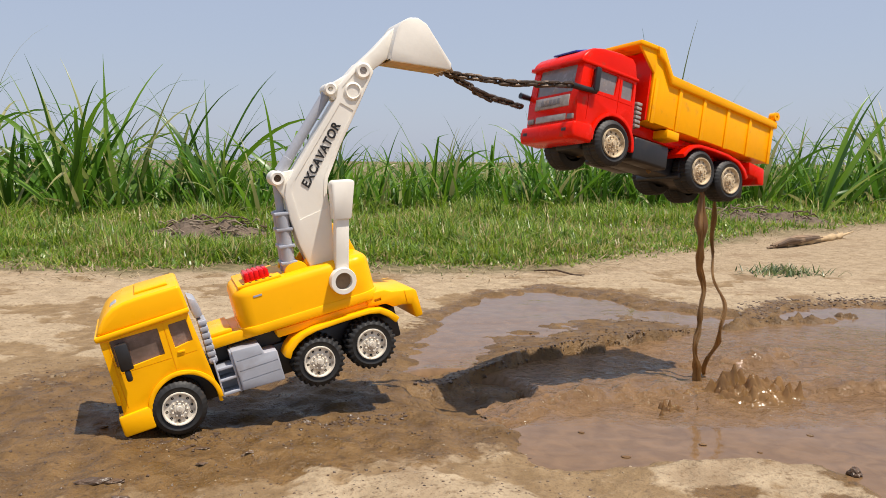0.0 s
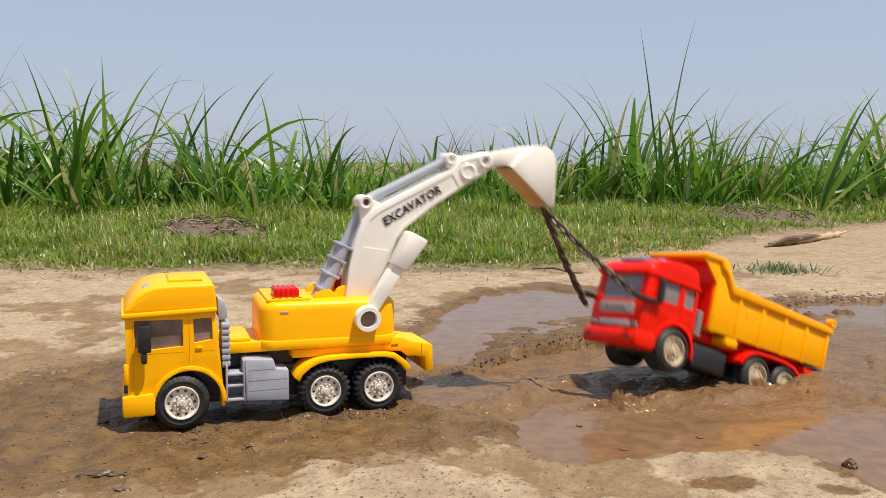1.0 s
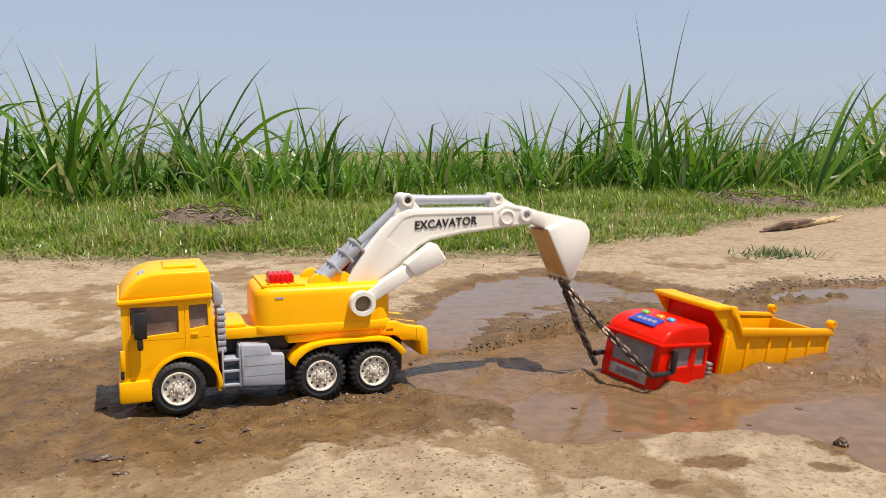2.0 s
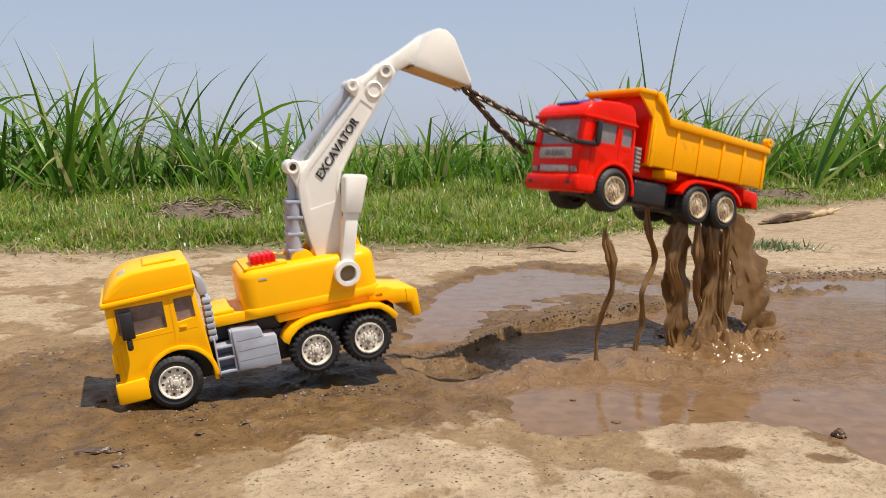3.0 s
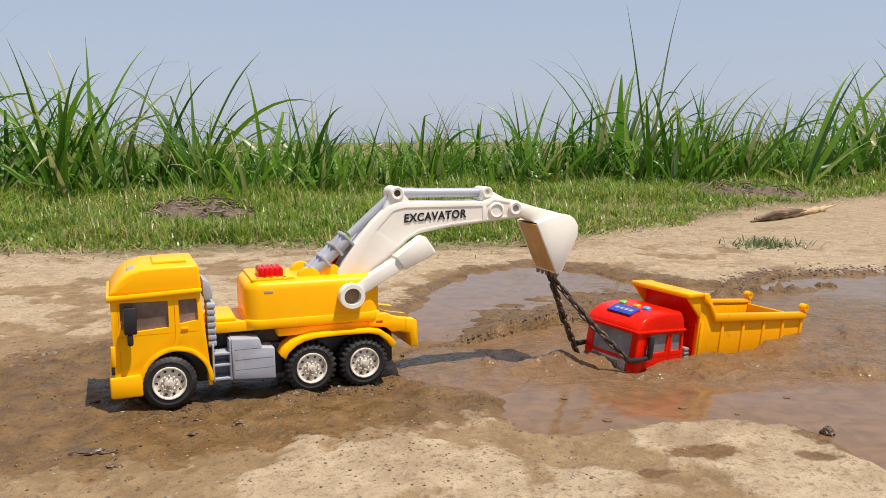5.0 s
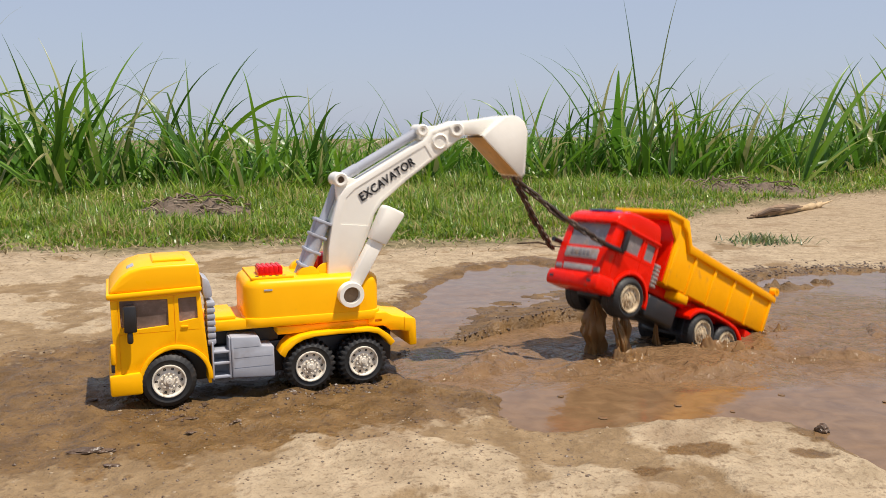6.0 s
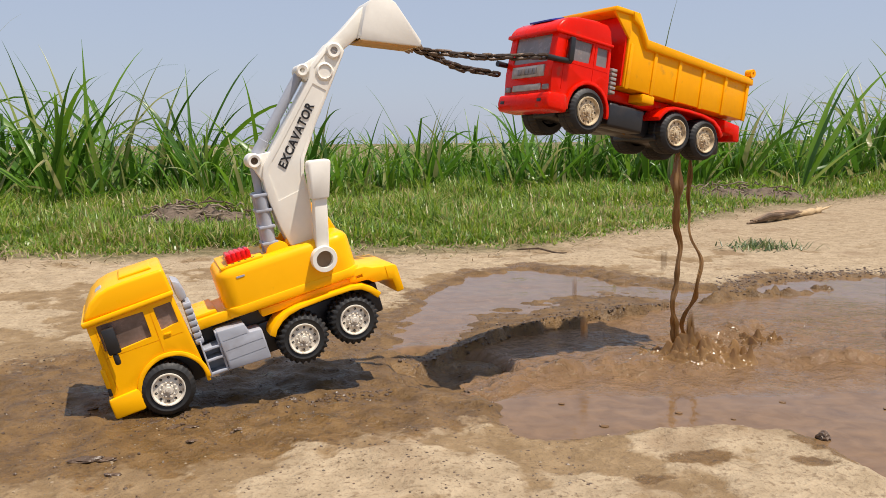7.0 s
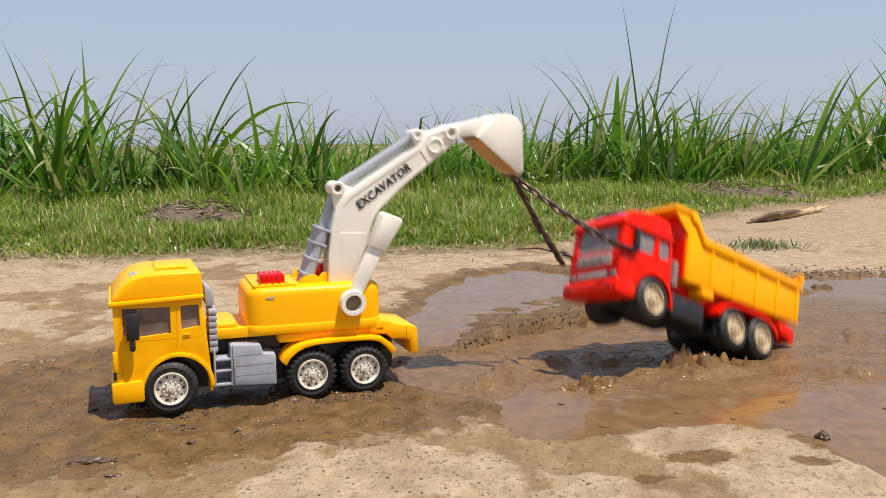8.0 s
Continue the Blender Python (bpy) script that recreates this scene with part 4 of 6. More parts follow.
        wheel(root, x, W, 0.0, 0.0295, 0.030, True, False, 0.62)
    # open bed with ribs, rail and a hood over the cab
    B0, B1, t = 0.001, W - 0.001, 0.004
    wall = [(0.0575, 0.0425), (0.0590, 0.1390), (0.0680, 0.1380), (0.0870, 0.1080), (0.314, 0.1010), (0.3125, 0.0420)]
    shell = join(prism(wall, B0, B0 + t, 0.0008), prism(wall, B1 - t, B1, 0.0008), block(0.0575, 0.0625, B0 + t, B1 - t, 0.0425, 0.1385, 0.0006), block(0.060, 0.312, B0 + t, B1 - t, 0.0425, 0.0475))
    bed = part("bed", shell, bed_yellow, root, "orange-yellow plastic tipper bed")
    for y0, y1 in ((B0 - 0.0045, B0 + t), (B1 - t, B1 + 0.0045)):
        part("rail", prism([(0.0600, 0.1300), (0.0560, 0.1425), (0.0690, 0.1425), (0.0900, 0.1120), (0.317, 0.1050), (0.318, 0.0945), (0.089, 0.0990), (0.0720, 0.1240)], y0, y1, 0.0018), bed_yellow, bed)
        part("knob", turned(lathe([(0.0020, y0 - 0.001), (0.0062, y0 - 0.001), (0.0062, y1 + 0.001), (0.0020, y1 + 0.001)], 18), Matrix.Translation((0.3130, 0, 0.1120))), bed_yellow, bed)
    for x in (0.0595, 0.107, 0.1565, 0.2070, 0.2560, 0.3055):
        for y0, y1 in ((B0 - 0.0022, B0 + 0.001), (B1 - 0.001, B1 + 0.0022)):
            part("rib", prism([(x, 0.0405), (x + 0.0015, 0.101), (x + 0.0075, 0.101), (x + 0.006, 0.0405)], y0, y1, 0.0008), bed_yellow, bed)
    hood = prism([(0.0250, 0.1360), (0.0260, 0.1425), (0.0610, 0.1430), (0.0610, 0.1370)], B0 - 0.003, B1 + 0.003, 0.0015)
    gusset = [prism([(0.0260, 0.1375), (0.0600, 0.1375), (0.0600, 0.105)], y, y + 0.004, 0.0006) for y in (B0, B1 - 0.004)]
    part("hood", join(hood, *gusset), bed_yellow, bed)
    part("hood_face", block(0.0540, 0.0572, B0 + 0.003, B1 - 0.003, 0.044, 0.1365), red_plastic, bed, "red front board of the bed")
    part("tailgate", block(0.3080, 0.3125, B0 + t, B1 - t, 0.046, 0.0985, 0.001), bed_yellow, bed)
    part("bed_mud", prism([(0.0625, 0.0470), (0.0625, 0.058), (0.16, 0.054), (0.306, 0.064), (0.306, 0.0470)], B0 + t, B1 - t), muddy_water, bed, "brown mud left in the bed")
    return root


def link_mesh():
    """One long chain link about the origin, along x."""
    L, r, w = 0.0063, 0.00205, 0.0032
    path = []
    for i in range(12):
        a = 2 * math.pi * i / 12
        path.append((math.cos(a) * w + (L - w if math.cos(a) > 0 else -(L - w)), math.sin(a) * w, 0.0))
    bm = bmesh.new()
    rings = []
    for i, p in enumerate(path):
        d = Vector(path[(i + 1) % 12]) - Vector(path[i - 1])
        d.normalize()
        s = Vector((-d.y, d.x, 0))
        rings.append([bm.verts.new(Vector(p) + (s * math.cos(k * math.pi / 3) + Vector((0, 0, 1)) * math.sin(k * math.pi / 3)) * r) for k in range(6)])
    for i in range(12):
        a, z = rings[i], rings[(i + 1) % 12]
        for k in range(6):
            bm.faces.new((a[k], a[(k + 1) % 6], z[(k + 1) % 6], z[k]))
    return mesh_of("link", bm, chain_steel)


NEAR_HALF, FAR_HALF = 0.0870, 0.0740


def build_chain():
    """Two strands from the bucket to the pegs, each in two straight halves that fold at the middle."""
    root = new("chain")
    tagged(root, "dark twisted steel chain hooked to bucket and lorry", "chain")
    me = link_mesh()
    halves = []
    for half in (NEAR_HALF, NEAR_HALF, FAR_HALF, FAR_HALF):
        n = int(round(half / 0.0083))
        strand = None
        for i in range(n):
            m = Matrix.Translation(((i + 0.5) * half / n, 0, 0.0006 * math.sin(i * 2.1))) @ Matrix.Rotation(radians(45 + 90 * (i % 2) + 14 * math.sin(i * 1.7)), 4, "X")
            if strand is None:
                own = me.copy()
                own.transform(m)
                strand = new("strand", own)
                strand.parent = root
            else:
                lk = new("link", me)
                lk.parent, lk.matrix_basis = strand, m
        halves.append(strand)
    return root, halves


crane, boom, bucket, sleeve, rod = build_crane()
tipper = build_tipper()
chain, strands = build_chain()


# ---- plants and litter ----
def blade(length, width, lean, bend, twist, seg=9, kink=0.0, kink_at=0.6):
    """One long arching leaf with a folded middle and a drawn-out tip, with a kink where it has broken over."""
    pts, faces = [], []
    x = z = 0.0
    a = lean
    for i in range(seg + 1):
        f = i / seg
        w = width * min(1, 0.42 + 2.2 * f) * (1 - max(0.0, (f - 0.28) / 0.72)) ** 1.1 / 2 + 0.0006
        tw = twist * f
        dy, dn = w * math.cos(tw), w * math.sin(tw)
        nx, nz = -math.cos(a), math.sin(a)
        fold = 0.25 * w
        pts += [(x + nx * (dn + fold), dy, z + nz * (dn + fold)), (x, 0.0, z), (x + nx * (-dn + fold), -dy, z + nz * (-dn + fold))]
        x += math.sin(a) * length / seg
        z += math.cos(a) * length / seg
        a += bend / seg * (0.10 + 2.7 * f * f)
        if kink and f < kink_at <= f + 1 / seg:
            a += kink
    for i in range(seg):
        k = 3 * i
        faces += [(k, k + 1, k + 4, k + 3), (k + 1, k + 2, k + 5, k + 4)]
    return np.array(pts), faces


def strips(name, items, mat):
    """Many blades as one mesh: items of (points, faces)."""
    vs, fs, base = [], [], 0
    for p, f in items:
        vs.append(p)
        fs += [tuple(i + base for i in q) for q in f]
        base += len(p)
    me = bpy.data.meshes.new(name)
    me.from_pydata(np.concatenate(vs).tolist(), [], fs)
    me.materials.append(mat)
    me.shade_smooth()
    return me


def placed(p, at, turn, size=1.0):
    c, s = math.cos(turn), math.sin(turn)
    q = p * size
    return np.stack([q[:, 0] * c - q[:, 1] * s + at[0], q[:, 0] * s + q[:, 1] * c + at[1], q[:, 2] + at[2]], 1)


rng = random.Random(7)


def cane_line(x):
    return float(np.interp(x, (-6, -2.0, -0.9, 0.35, 1.8, 3.5, 7), (3.5, 3.6, 3.65, 4.3, 4.5, 5.5, 7.0)))


def build_cane():
    leaves = []
    for i in range(30):
        k = i % 10
        if k < 2:  # upright
            p, f = blade(rng.uniform(0.85, 1.2), rng.uniform(0.030, 0.046), rng.uniform(0.10, 0.50), rng.uniform(0.5, 1.9), rng.uniform(-1.0, 1.0), 12)
        elif k < 5:  # arching
            p, f = blade(rng.uniform(0.75, 1.15), rng.uniform(0.042, 0.068), rng.uniform(0.35, 0.85), rng.uniform(0.8, 2.2), rng.uniform(-1.3, 1.3), 12)
        elif k < 8:  # broken over
            p, f = blade(rng.uniform(0.8, 1.1), rng.uniform(0.040, 0.060), rng.uniform(0.2, 0.7), rng.uniform(0.2, 0.8), rng.uniform(-0.8, 0.8), 12, rng.uniform(0.8, 1.9), rng.uniform(0.45, 0.75))
        else:  # low and drooping
            p, f = blade(rng.uniform(0.55, 0.8), rng.uniform(0.040, 0.062), rng.uniform(0.8, 1.25), rng.uniform(0.5, 1.5), rng.uniform(-1.2, 1.2), 11)
        leaves.append(strips("leaf", [(p, f)], cane_leaf))
    kinds = []
    for k in range(9):
        root = new("cane_plant")
        tagged(root, "young sugar cane clump with long arching green leaves", "cane plant", "cane plants along the field edge")
        n = rng.randint(13, 17)
        for i in range(n):
            ob = new("leaf", leaves[rng.randrange(len(leaves))])
            ob.parent = root
            s = rng.uniform(0.5, 1.05)
            ob.matrix_basis = Matrix.Translation((rng.uniform(-0.05, 0.05), rng.uniform(-0.05, 0.05), -0.01)) @ Matrix.Rotation(2.4 * i + rng.uniform(-0.5, 0.5), 4, "Z") @ Matrix.Scale(s, 4)
        kinds.append(root)
    spots = []
    for i in range(125):
        x = -4.2 + 9.4 * (i + rng.uniform(0, 1)) / 125
        spots.append((x, cane_line(x) + rng.choice((0, 0.25, 0.6)) + rng.uniform(-0.2, 0.2)))
    for i, (x, y) in enumerate(spots):
        tall = (y + 0.95) / 5.0 * float(np.interp((x - 0.3) / (y + 0.95), (-0.55, -0.42, -0.28, -0.2, -0.13, -0.09, -0.03, 0.04, 0.09, 0.14, 0.22, 0.29, 0.37, 0.43, 0.52), (1.0, 1.05, 0.92, 0.86, 0.76, 0.60, 0.66, 0.58, 0.60, 0.86, 0.92, 0.84, 0.70, 0.60, 0.8))) * rng.uniform(0.66, 1.06)
        m = Matrix.Translation((x, y, 0.0)) @ Matrix.Rotation(rng.uniform(0, 6.28), 4, "Z")
        if i < len(kinds):
            kinds[i].matrix_basis, ob = m, kinds[i]
        else:
            ob = copy_thing(kinds[i % len(kinds)], m)
        ob.scale = (tall, tall, tall)


def build_spikes():
    """The two tallest shoots and a long leaf that stand out over the front row."""
    for x, y, parts in ((1.66, 4.45, ((1.22, 0.030, 0.10, 0.25, 0.1), (1.16, 0.028, 0.13, 0.10, 3.3), (0.9, 0.04, 0.4, 1.4, 1.2), (0.8, 0.04, 0.5, 1.0, 4.4))), (-2.25, 3.7, ((1.15, 0.036, 0.10, 1.3, 0.1), (1.1, 0.036, 0.25, 1.1, 3.0), (0.9, 0.045, 0.35, 1.6, 1.6))), (-1.55, 3.7, ((0.98, 0.036, 0.22, 1.9, 0.0), (0.9, 0.044, 0.05, 0.3, 2.0), (0.8, 0.044, 0.5, 1.2, 4.0))), (2.55, 4.2, ((1.05, 0.055, 0.55, 0.7, 0.2), (1.0, 0.055, 0.75, 0.6, -0.3), (0.95, 0.05, 0.40, 0.9, 0.6), (0.9, 0.05, 0.9, 1.6, -1.2), (0.85, 0.05, 0.3, 0.5, 0.0)))):
        root = new("cane_plant")
        tagged(root, "tall sugar cane shoot standing over its neighbours", "cane plant", "cane plants along the field edge")
        for length, width, lean, bend, turn in parts:
            ob = new("leaf", strips("leaf", [blade(length, width, lean, bend, 0.5, 12)], cane_leaf))
            ob.parent = root
            ob.matrix_basis = Matrix.Rotation(turn, 4, "Z")
        root.location = (x, y, -0.01)


def build_field():
    """The cane behind the first rows, past counting."""
    items = []
    shapes = [blade(rng.uniform(0.5, 0.9), rng.uniform(0.03, 0.055), rng.uniform(0.1, 0.8), rng.uniform(0.4, 2.2), rng.uniform(-1.4, 1.4), 7) for _ in range(24)]
    for _ in range(3600):
        x = rng.uniform(-8, 11)
        y = cane_line(x) + 0.5 + 6.0 * rng.random() ** 1.6
        p, f = shapes[rng.randrange(24)]
        items.append((placed(p, (x, y, -0.02), rng.uniform(0, 6.28), rng.uniform(0.4, 0.72)), f))
    for _ in range(2600):
        x = rng.uniform(-4.5, 6.5)
        y = cane_line(x) - 0.12 + 1.1 * rng.random()
        p, f = shapes[rng.randrange(24)]
        items.append((placed(p, (x, y, -0.02), rng.uniform(0, 6.28), rng.uniform(0.28, 0.55)), f))
    tagged(new("cane_field", strips("cane_field", items, cane_leaf)), "dense green cane field behind the front row", "cane field", kind="stuff")


def at_ground(x, y):
    return float(ground_height(np.array([x]), np.array([y]))[0])


def build_grass():
    """Short grass on the verge, thinner and yellower at its edge."""
    n = 230000
    r = np.random.RandomState(3)
    d = 2.2 + (9.0 - 2.2) * r.rand(n) ** 1.9
    x = 0.3 + (r.rand(n) * 2 - 1) * d * 0.62
    y = d - 0.95
    edge = grass_start(x) + 0.10 * fbm(x, y, 6, 61, 3)
    cover = np.clip((y - edge) / 0.25, 0, 1) * np.clip(0.75 + 0.6 * fbm(x, y, 2.5, 63, 3), 0.1, 1)
    keep = r.rand(n) < cover
    # bare heaps in the grass
    keep &= np.minimum(np.hypot((x + 0.64) / 0.25, (y - 2.36) / 0.24), np.hypot((x - 1.95) / 0.36, (y - 3.50) / 0.26)) > 1 + 0.2 * fbm(x, y, 9, 65, 2)
    x, y = x[keep], y[keep]
    n = len(x)
    h = (0.026 + 0.062 * r.rand(n) ** 1.5) * (0.40 + 0.75 * np.clip((y - grass_start(x)) / 1.0, 0, 1)) * np.clip(1 + 0.7 * fbm(x, y, 4.0, 67, 3), 0.35, 2.2)
    w = 0.0012 + 0.0016 * r.rand(n) + 0.0005 * y
    turn = r.rand(n) * 2 * math.pi
    lean = 0.15 + 1.7 * r.rand(n) ** 1.2
    z = ground_height(x, y) - 0.004
    c, s = np.cos(turn), np.sin(turn)
    vs = np.zeros((n, 5, 3))
    for k, (f, ww) in enumerate(((0, 1), (0, -1), (0.55, 0.8), (0.55, -0.8), (1, 0))):
        out = h * lean * f ** 1.6
        vs[:, k, 0] = x + c * out - s * ww * w
        vs[:, k, 1] = y + s * out + c * ww * w
        vs[:, k, 2] = z + h * f * (1 - 0.25 * lean * f)
    base = (np.arange(n) * 5)[:, None]
    quads = (base + np.array([[0, 1, 3, 2]])).tolist()
    tris = (base + np.array([[2, 3, 4]])).tolist()
    me = bpy.data.meshes.new("grass")
    me.from_pydata(vs.reshape(-1, 3).tolist(), [], quads + tris)
    me.materials.append(grass_leaf)
    tagged(new("grass", me), "short green grass verge with dry yellow blades", "grass", kind="stuff")
    # dead blades lying along the edge of the grass
    items = []
    q = random.Random(23)
    shapes = [blade(1.0, 0.07, 1.2, q.uniform(0.2, 1.0), q.uniform(-0.6, 0.6), 4) for _ in range(6)]
    sx = np.array([q.uniform(-1.6, 3.0) for _ in range(3400)])
    sy = grass_start(sx) + np.array([q.gauss(0.02, 0.13) + q.random() ** 2 * 1.2 * q.choice((0, 1)) for _ in sx])
    for px, py, pz in zip(sx, sy, ground_height(sx, sy)):
        p, f = shapes[q.randrange(6)]
        items.append((placed(p, (px, py, pz + 0.002), q.uniform(0, 6.28), q.uniform(0.016, 0.05)), f))
    tagged(new("straw", strips("straw", items, straw)), "dry straw scattered along the grass edge", "straw", kind="stuff")


def lump(size, seed, squash=0.6, detail=2):
    """A rough stone or clod."""
    bm = bmesh.new()
    bmesh.ops.create_icosphere(bm, subdivisions=detail, radius=1.0)
    for v in bm.verts:
        k = 1 + 0.45 * noise.noise(v.co * 1.4 + Vector((seed * 3.1, 0, 0))) + 0.22 * noise.noise(v.co * 3.3 + Vector((0, seed * 1.7, 0)))
        v.co = Vector((v.co.x * k, v.co.y * k, v.co.z * k * squash)) * size
    return bm


def scatter(name, label, category, mat, n, where, sizes, seed):
    """Loose lumps on the ground, past counting, as one piece."""
    r = random.Random(seed)
    shapes = []
    for k in range(8):
        bm = lump(1.0, seed + k, 0.65, 1)
        bm.verts.index_update()
        shapes.append((np.array([v.co[:] for v in bm.verts]), [tuple(v.index for v in f.verts) for f in bm.faces]))
        bm.free()
    items = []
    for _ in range(n):
        x, y = where(r)
        s = r.uniform(*sizes) * r.uniform(0.5, 1)
        p, f = shapes[r.randrange(8)]
        items.append((placed(p, (x, y, 0), r.uniform(0, 6.28), s), f, x, y, s))
    z = ground_height(np.array([i[2] for i in items]), np.array([i[3] for i in items]))
    out = [(p + np.array([0, 0, h - 0.10 * s]), f) for (p, f, _, _, s), h in zip(items, z)]
    me = strips(name, out, mat)
    me.shade_flat()
    return tagged(new(name, me), label, category, kind="stuff")


def build_litter():
    # broken cane stump on the sand: husked bark at one end, a pale splayed break at the other
    a, b = Vector((1.44, 2.13, -0.006)), Vector((1.93, 2.60, -0.002))
    log = new("log")
    tagged(log, "weathered split cane stump lying on the sand", "log")
    way = (b - a).normalized()
    side = way.cross(Vector((0, 0, 1))).normalized()
    pts = [a.lerp(b, f) + Vector((0, 0, at_ground(a.x, a.y) + 0.012)) for f in np.linspace(0.25, 1, 18)]
    trunk = tube(pts, [0.0125 + 0.002 * math.sin(i * 1.9) + (0.004 if i in (7, 13) else 0) for i in range(18)], 14)
    for v in trunk.verts:
        v.co += Vector((0, 0, 1)) * 0.007 * noise.noise(v.co * 34) + side * 0.007 * noise.noise(v.co * 26)
    part("trunk", trunk, pale_wood, log, "pale split cane stem")
    r = random.Random(4)
    for k in range(11):
        f0, f1 = r.uniform(0.0, 0.25), r.uniform(0.35, 0.72)
        off = side * r.uniform(-0.030, 0.028) + Vector((0, 0, 0.004 + r.uniform(0, 0.026)))
        p, q = a.lerp(b, f0) + off * 0.7, a.lerp(b, f1) + off
        m = p.lerp(q, 0.5) + Vector((0, 0, r.uniform(0.0, 0.016)))
        sheath = tube([p, p.lerp(m, 0.5), m, m.lerp(q, 0.5), q], [0.003, 0.007, 0.009, 0.008, 0.003], 7)
        part("husk", sheath, wood if k % 3 else twig_mat, log, "dark peeling husk")
    for k in range(8):
        d = way * r.uniform(0.03, 0.065) + side * r.uniform(-0.035, 0.035) + Vector((0, 0, r.uniform(-0.005, 0.03)))
        part("splinter", tube([b + Vector((0, 0, 0.012)) - way * 0.03, b + Vector((0, 0, 0.012)) + d * 0.5, b + Vector((0, 0, 0.012)) + d], [0.006, 0.005, 0.0015], 6), pale_wood, log, "pale splayed splinter")
    # heap of earth and dead stalks in the grass
    def heap(x, y, sx, sy, h, label, stalks, seed):
        root = new("earth_heap")
        tagged(root, label, "earth heap")
        bm = bmesh.new()
        n = 80
        grid = [[bm.verts.new((x + sx * (2 * i / n - 1), y + sy * (2 * j / n - 1), 0)) for i in range(n + 1)] for j in range(n + 1)]
        ground_z = ground_height(np.array([v.co.x for row in grid for v in row]), np.array([v.co.y for row in grid for v in row])).reshape(n + 1, n + 1)
        for row, row_z in zip(grid, ground_z):
            for v, vz in zip(row, row_z):
                d = math.hypot((v.co.x - x) / sx, (v.co.y - y) / sy)
                k = max(0, 1 - d * d)
                v.co.z = -0.015 + h * k ** 0.8 * (0.6 + 0.5 * noise.noise(v.co * 9 + Vector((seed, 0, 0))) + 0.28 * noise.noise(v.co * 30) + 0.22 * noise.noise(v.co * 75)) + float(vz)
        for j in range(n):
            for i in range(n):
                bm.faces.new((grid[j][i], grid[j][i + 1], grid[j + 1][i + 1], grid[j + 1][i]))
        part("soil", bm, clump_mat, root)
        r = random.Random(seed)
        centre_z = at_ground(x, y)
        for k in range(stalks):
            px, py = x + r.uniform(-0.8, 0.8) * sx, y + r.uniform(-0.8, 0.6) * sy
            ang, ln = r.gauss(0, 0.9) + r.choice((0, math.pi)), r.uniform(0.03, 0.11)
            z0 = centre_z + h * r.uniform(0.35, 1.15) * max(0.1, 1 - ((px - x) / sx) ** 2 - ((py - y) / sy) ** 2)
            part("stalk", tube([(px, py, z0), (px + ln * 0.5 * math.cos(ang), py + 0.4 * ln * math.sin(ang), z0 + r.uniform(-0.008, 0.022)), (px + ln * math.cos(ang), py + 0.8 * ln * math.sin(ang), z0 + r.uniform(-0.02, 0.008))], [0.0025, 0.0045, 0.0018], 5), dead_stalk if k % 3 else twig_mat, root)
    heap(-0.66, 2.52, 0.30, 0.22, 0.075, "heap of grey-brown earth and dead roots in grass", 70, 5)
    heap(1.96, 3.62, 0.42, 0.20, 0.08, "strip of dead cane stalks and earth in grass", 70, 9)
    # twigs and bits on the mud
    for x, y, ang, ln in ((-0.04, -0.15, 0.15, 0.015), (-0.022, -0.146, 0.5, 0.010), (-0.002, -0.182, 0.1, 0.008), (-0.013, -0.030, 0.3, 0.012), (0.012, -0.040, 0.9, 0.010), (0.030, -0.036, 0.2, 0.008), (0.09, -0.06, 0.5, 0.006), (0.13, -0.05, -0.4, 0.005), (-0.10, 0.02, 0.8, 0.007), (0.05, -0.10, 0.2, 0.006)):
        bm = lump(1.0, x * 90 + 7, 0.9, 3)
        turned(bm, Matrix.Translation((x, y, at_ground(x, y))) @ Matrix.Rotation(ang, 4, "Z") @ Matrix.Diagonal((ln, 0.42 * ln, 0.24 * ln, 1)))
        tagged(new("mud_clod", mesh_of("mud_clod", bm, clod_mat)), "flat dark lump of mud on wet ground", "mud clod")
    z = at_ground(0.60, 1.42)
    stick = tube([(0.545, 1.475, z + 0.004), (0.60, 1.415, z + 0.014), (0.645, 1.37, z + 0.006), (0.665, 1.33, z + 0.012)], [0.002, 0.003, 0.0028, 0.0015], 6)
    tagged(new("twig", mesh_of("twig", stick, twig_mat)), "dry bent twig at the edge of the grass", "twig")

    def pressed(r):
        k = r.choice((0.0, 0.163, 0.229))
        c, q = math.cos(radians(YAW)), math.sin(radians(YAW))
        u, v = k + r.gauss(0.0, 0.03), -abs(r.gauss(0.004, 0.018))
        return u * c - v * q, u * q + v * c
    scatter("tyre_clods", "wet crumbs of mud pressed up beside the tyres", "mud clods", clod_mat, 260, pressed, (0.0008, 0.0042), 61)
    rock = lump(0.007, 4, 0.8, 3)
    bmesh.ops.translate(rock, verts=rock.verts, vec=(0.712, -0.096, max(WATER_Z, at_ground(0.712, -0.096)) + 0.002))
    tagged(new("mud_clod", mesh_of("mud_clod", rock, clod_mat)), "dark wet lump of mud at the pool edge", "mud clod")
    for bx, by, br in ((0.490, -0.047, 0.0055), (0.585, -0.005, 0.0045), (0.455, 0.035, 0.0040), (0.72, 0.03, 0.0042), (0.64, -0.03, 0.003), (0.83, 0.0, 0.0038), (0.90, 0.08, 0.004)):
        bm = bmesh.new()
        bmesh.ops.create_uvsphere(bm, u_segments=18, v_segments=10, radius=br)
        turned(bm, Matrix.Translation((bx, by, WATER_Z + 0.0005)) @ Matrix.Diagonal((1, 1, 0.22, 1)))
        tagged(new("bubble", mesh_of("bubble", bm, water_mat)), "small domed bubble on the muddy water", "bubble", "bubbles on the pool")
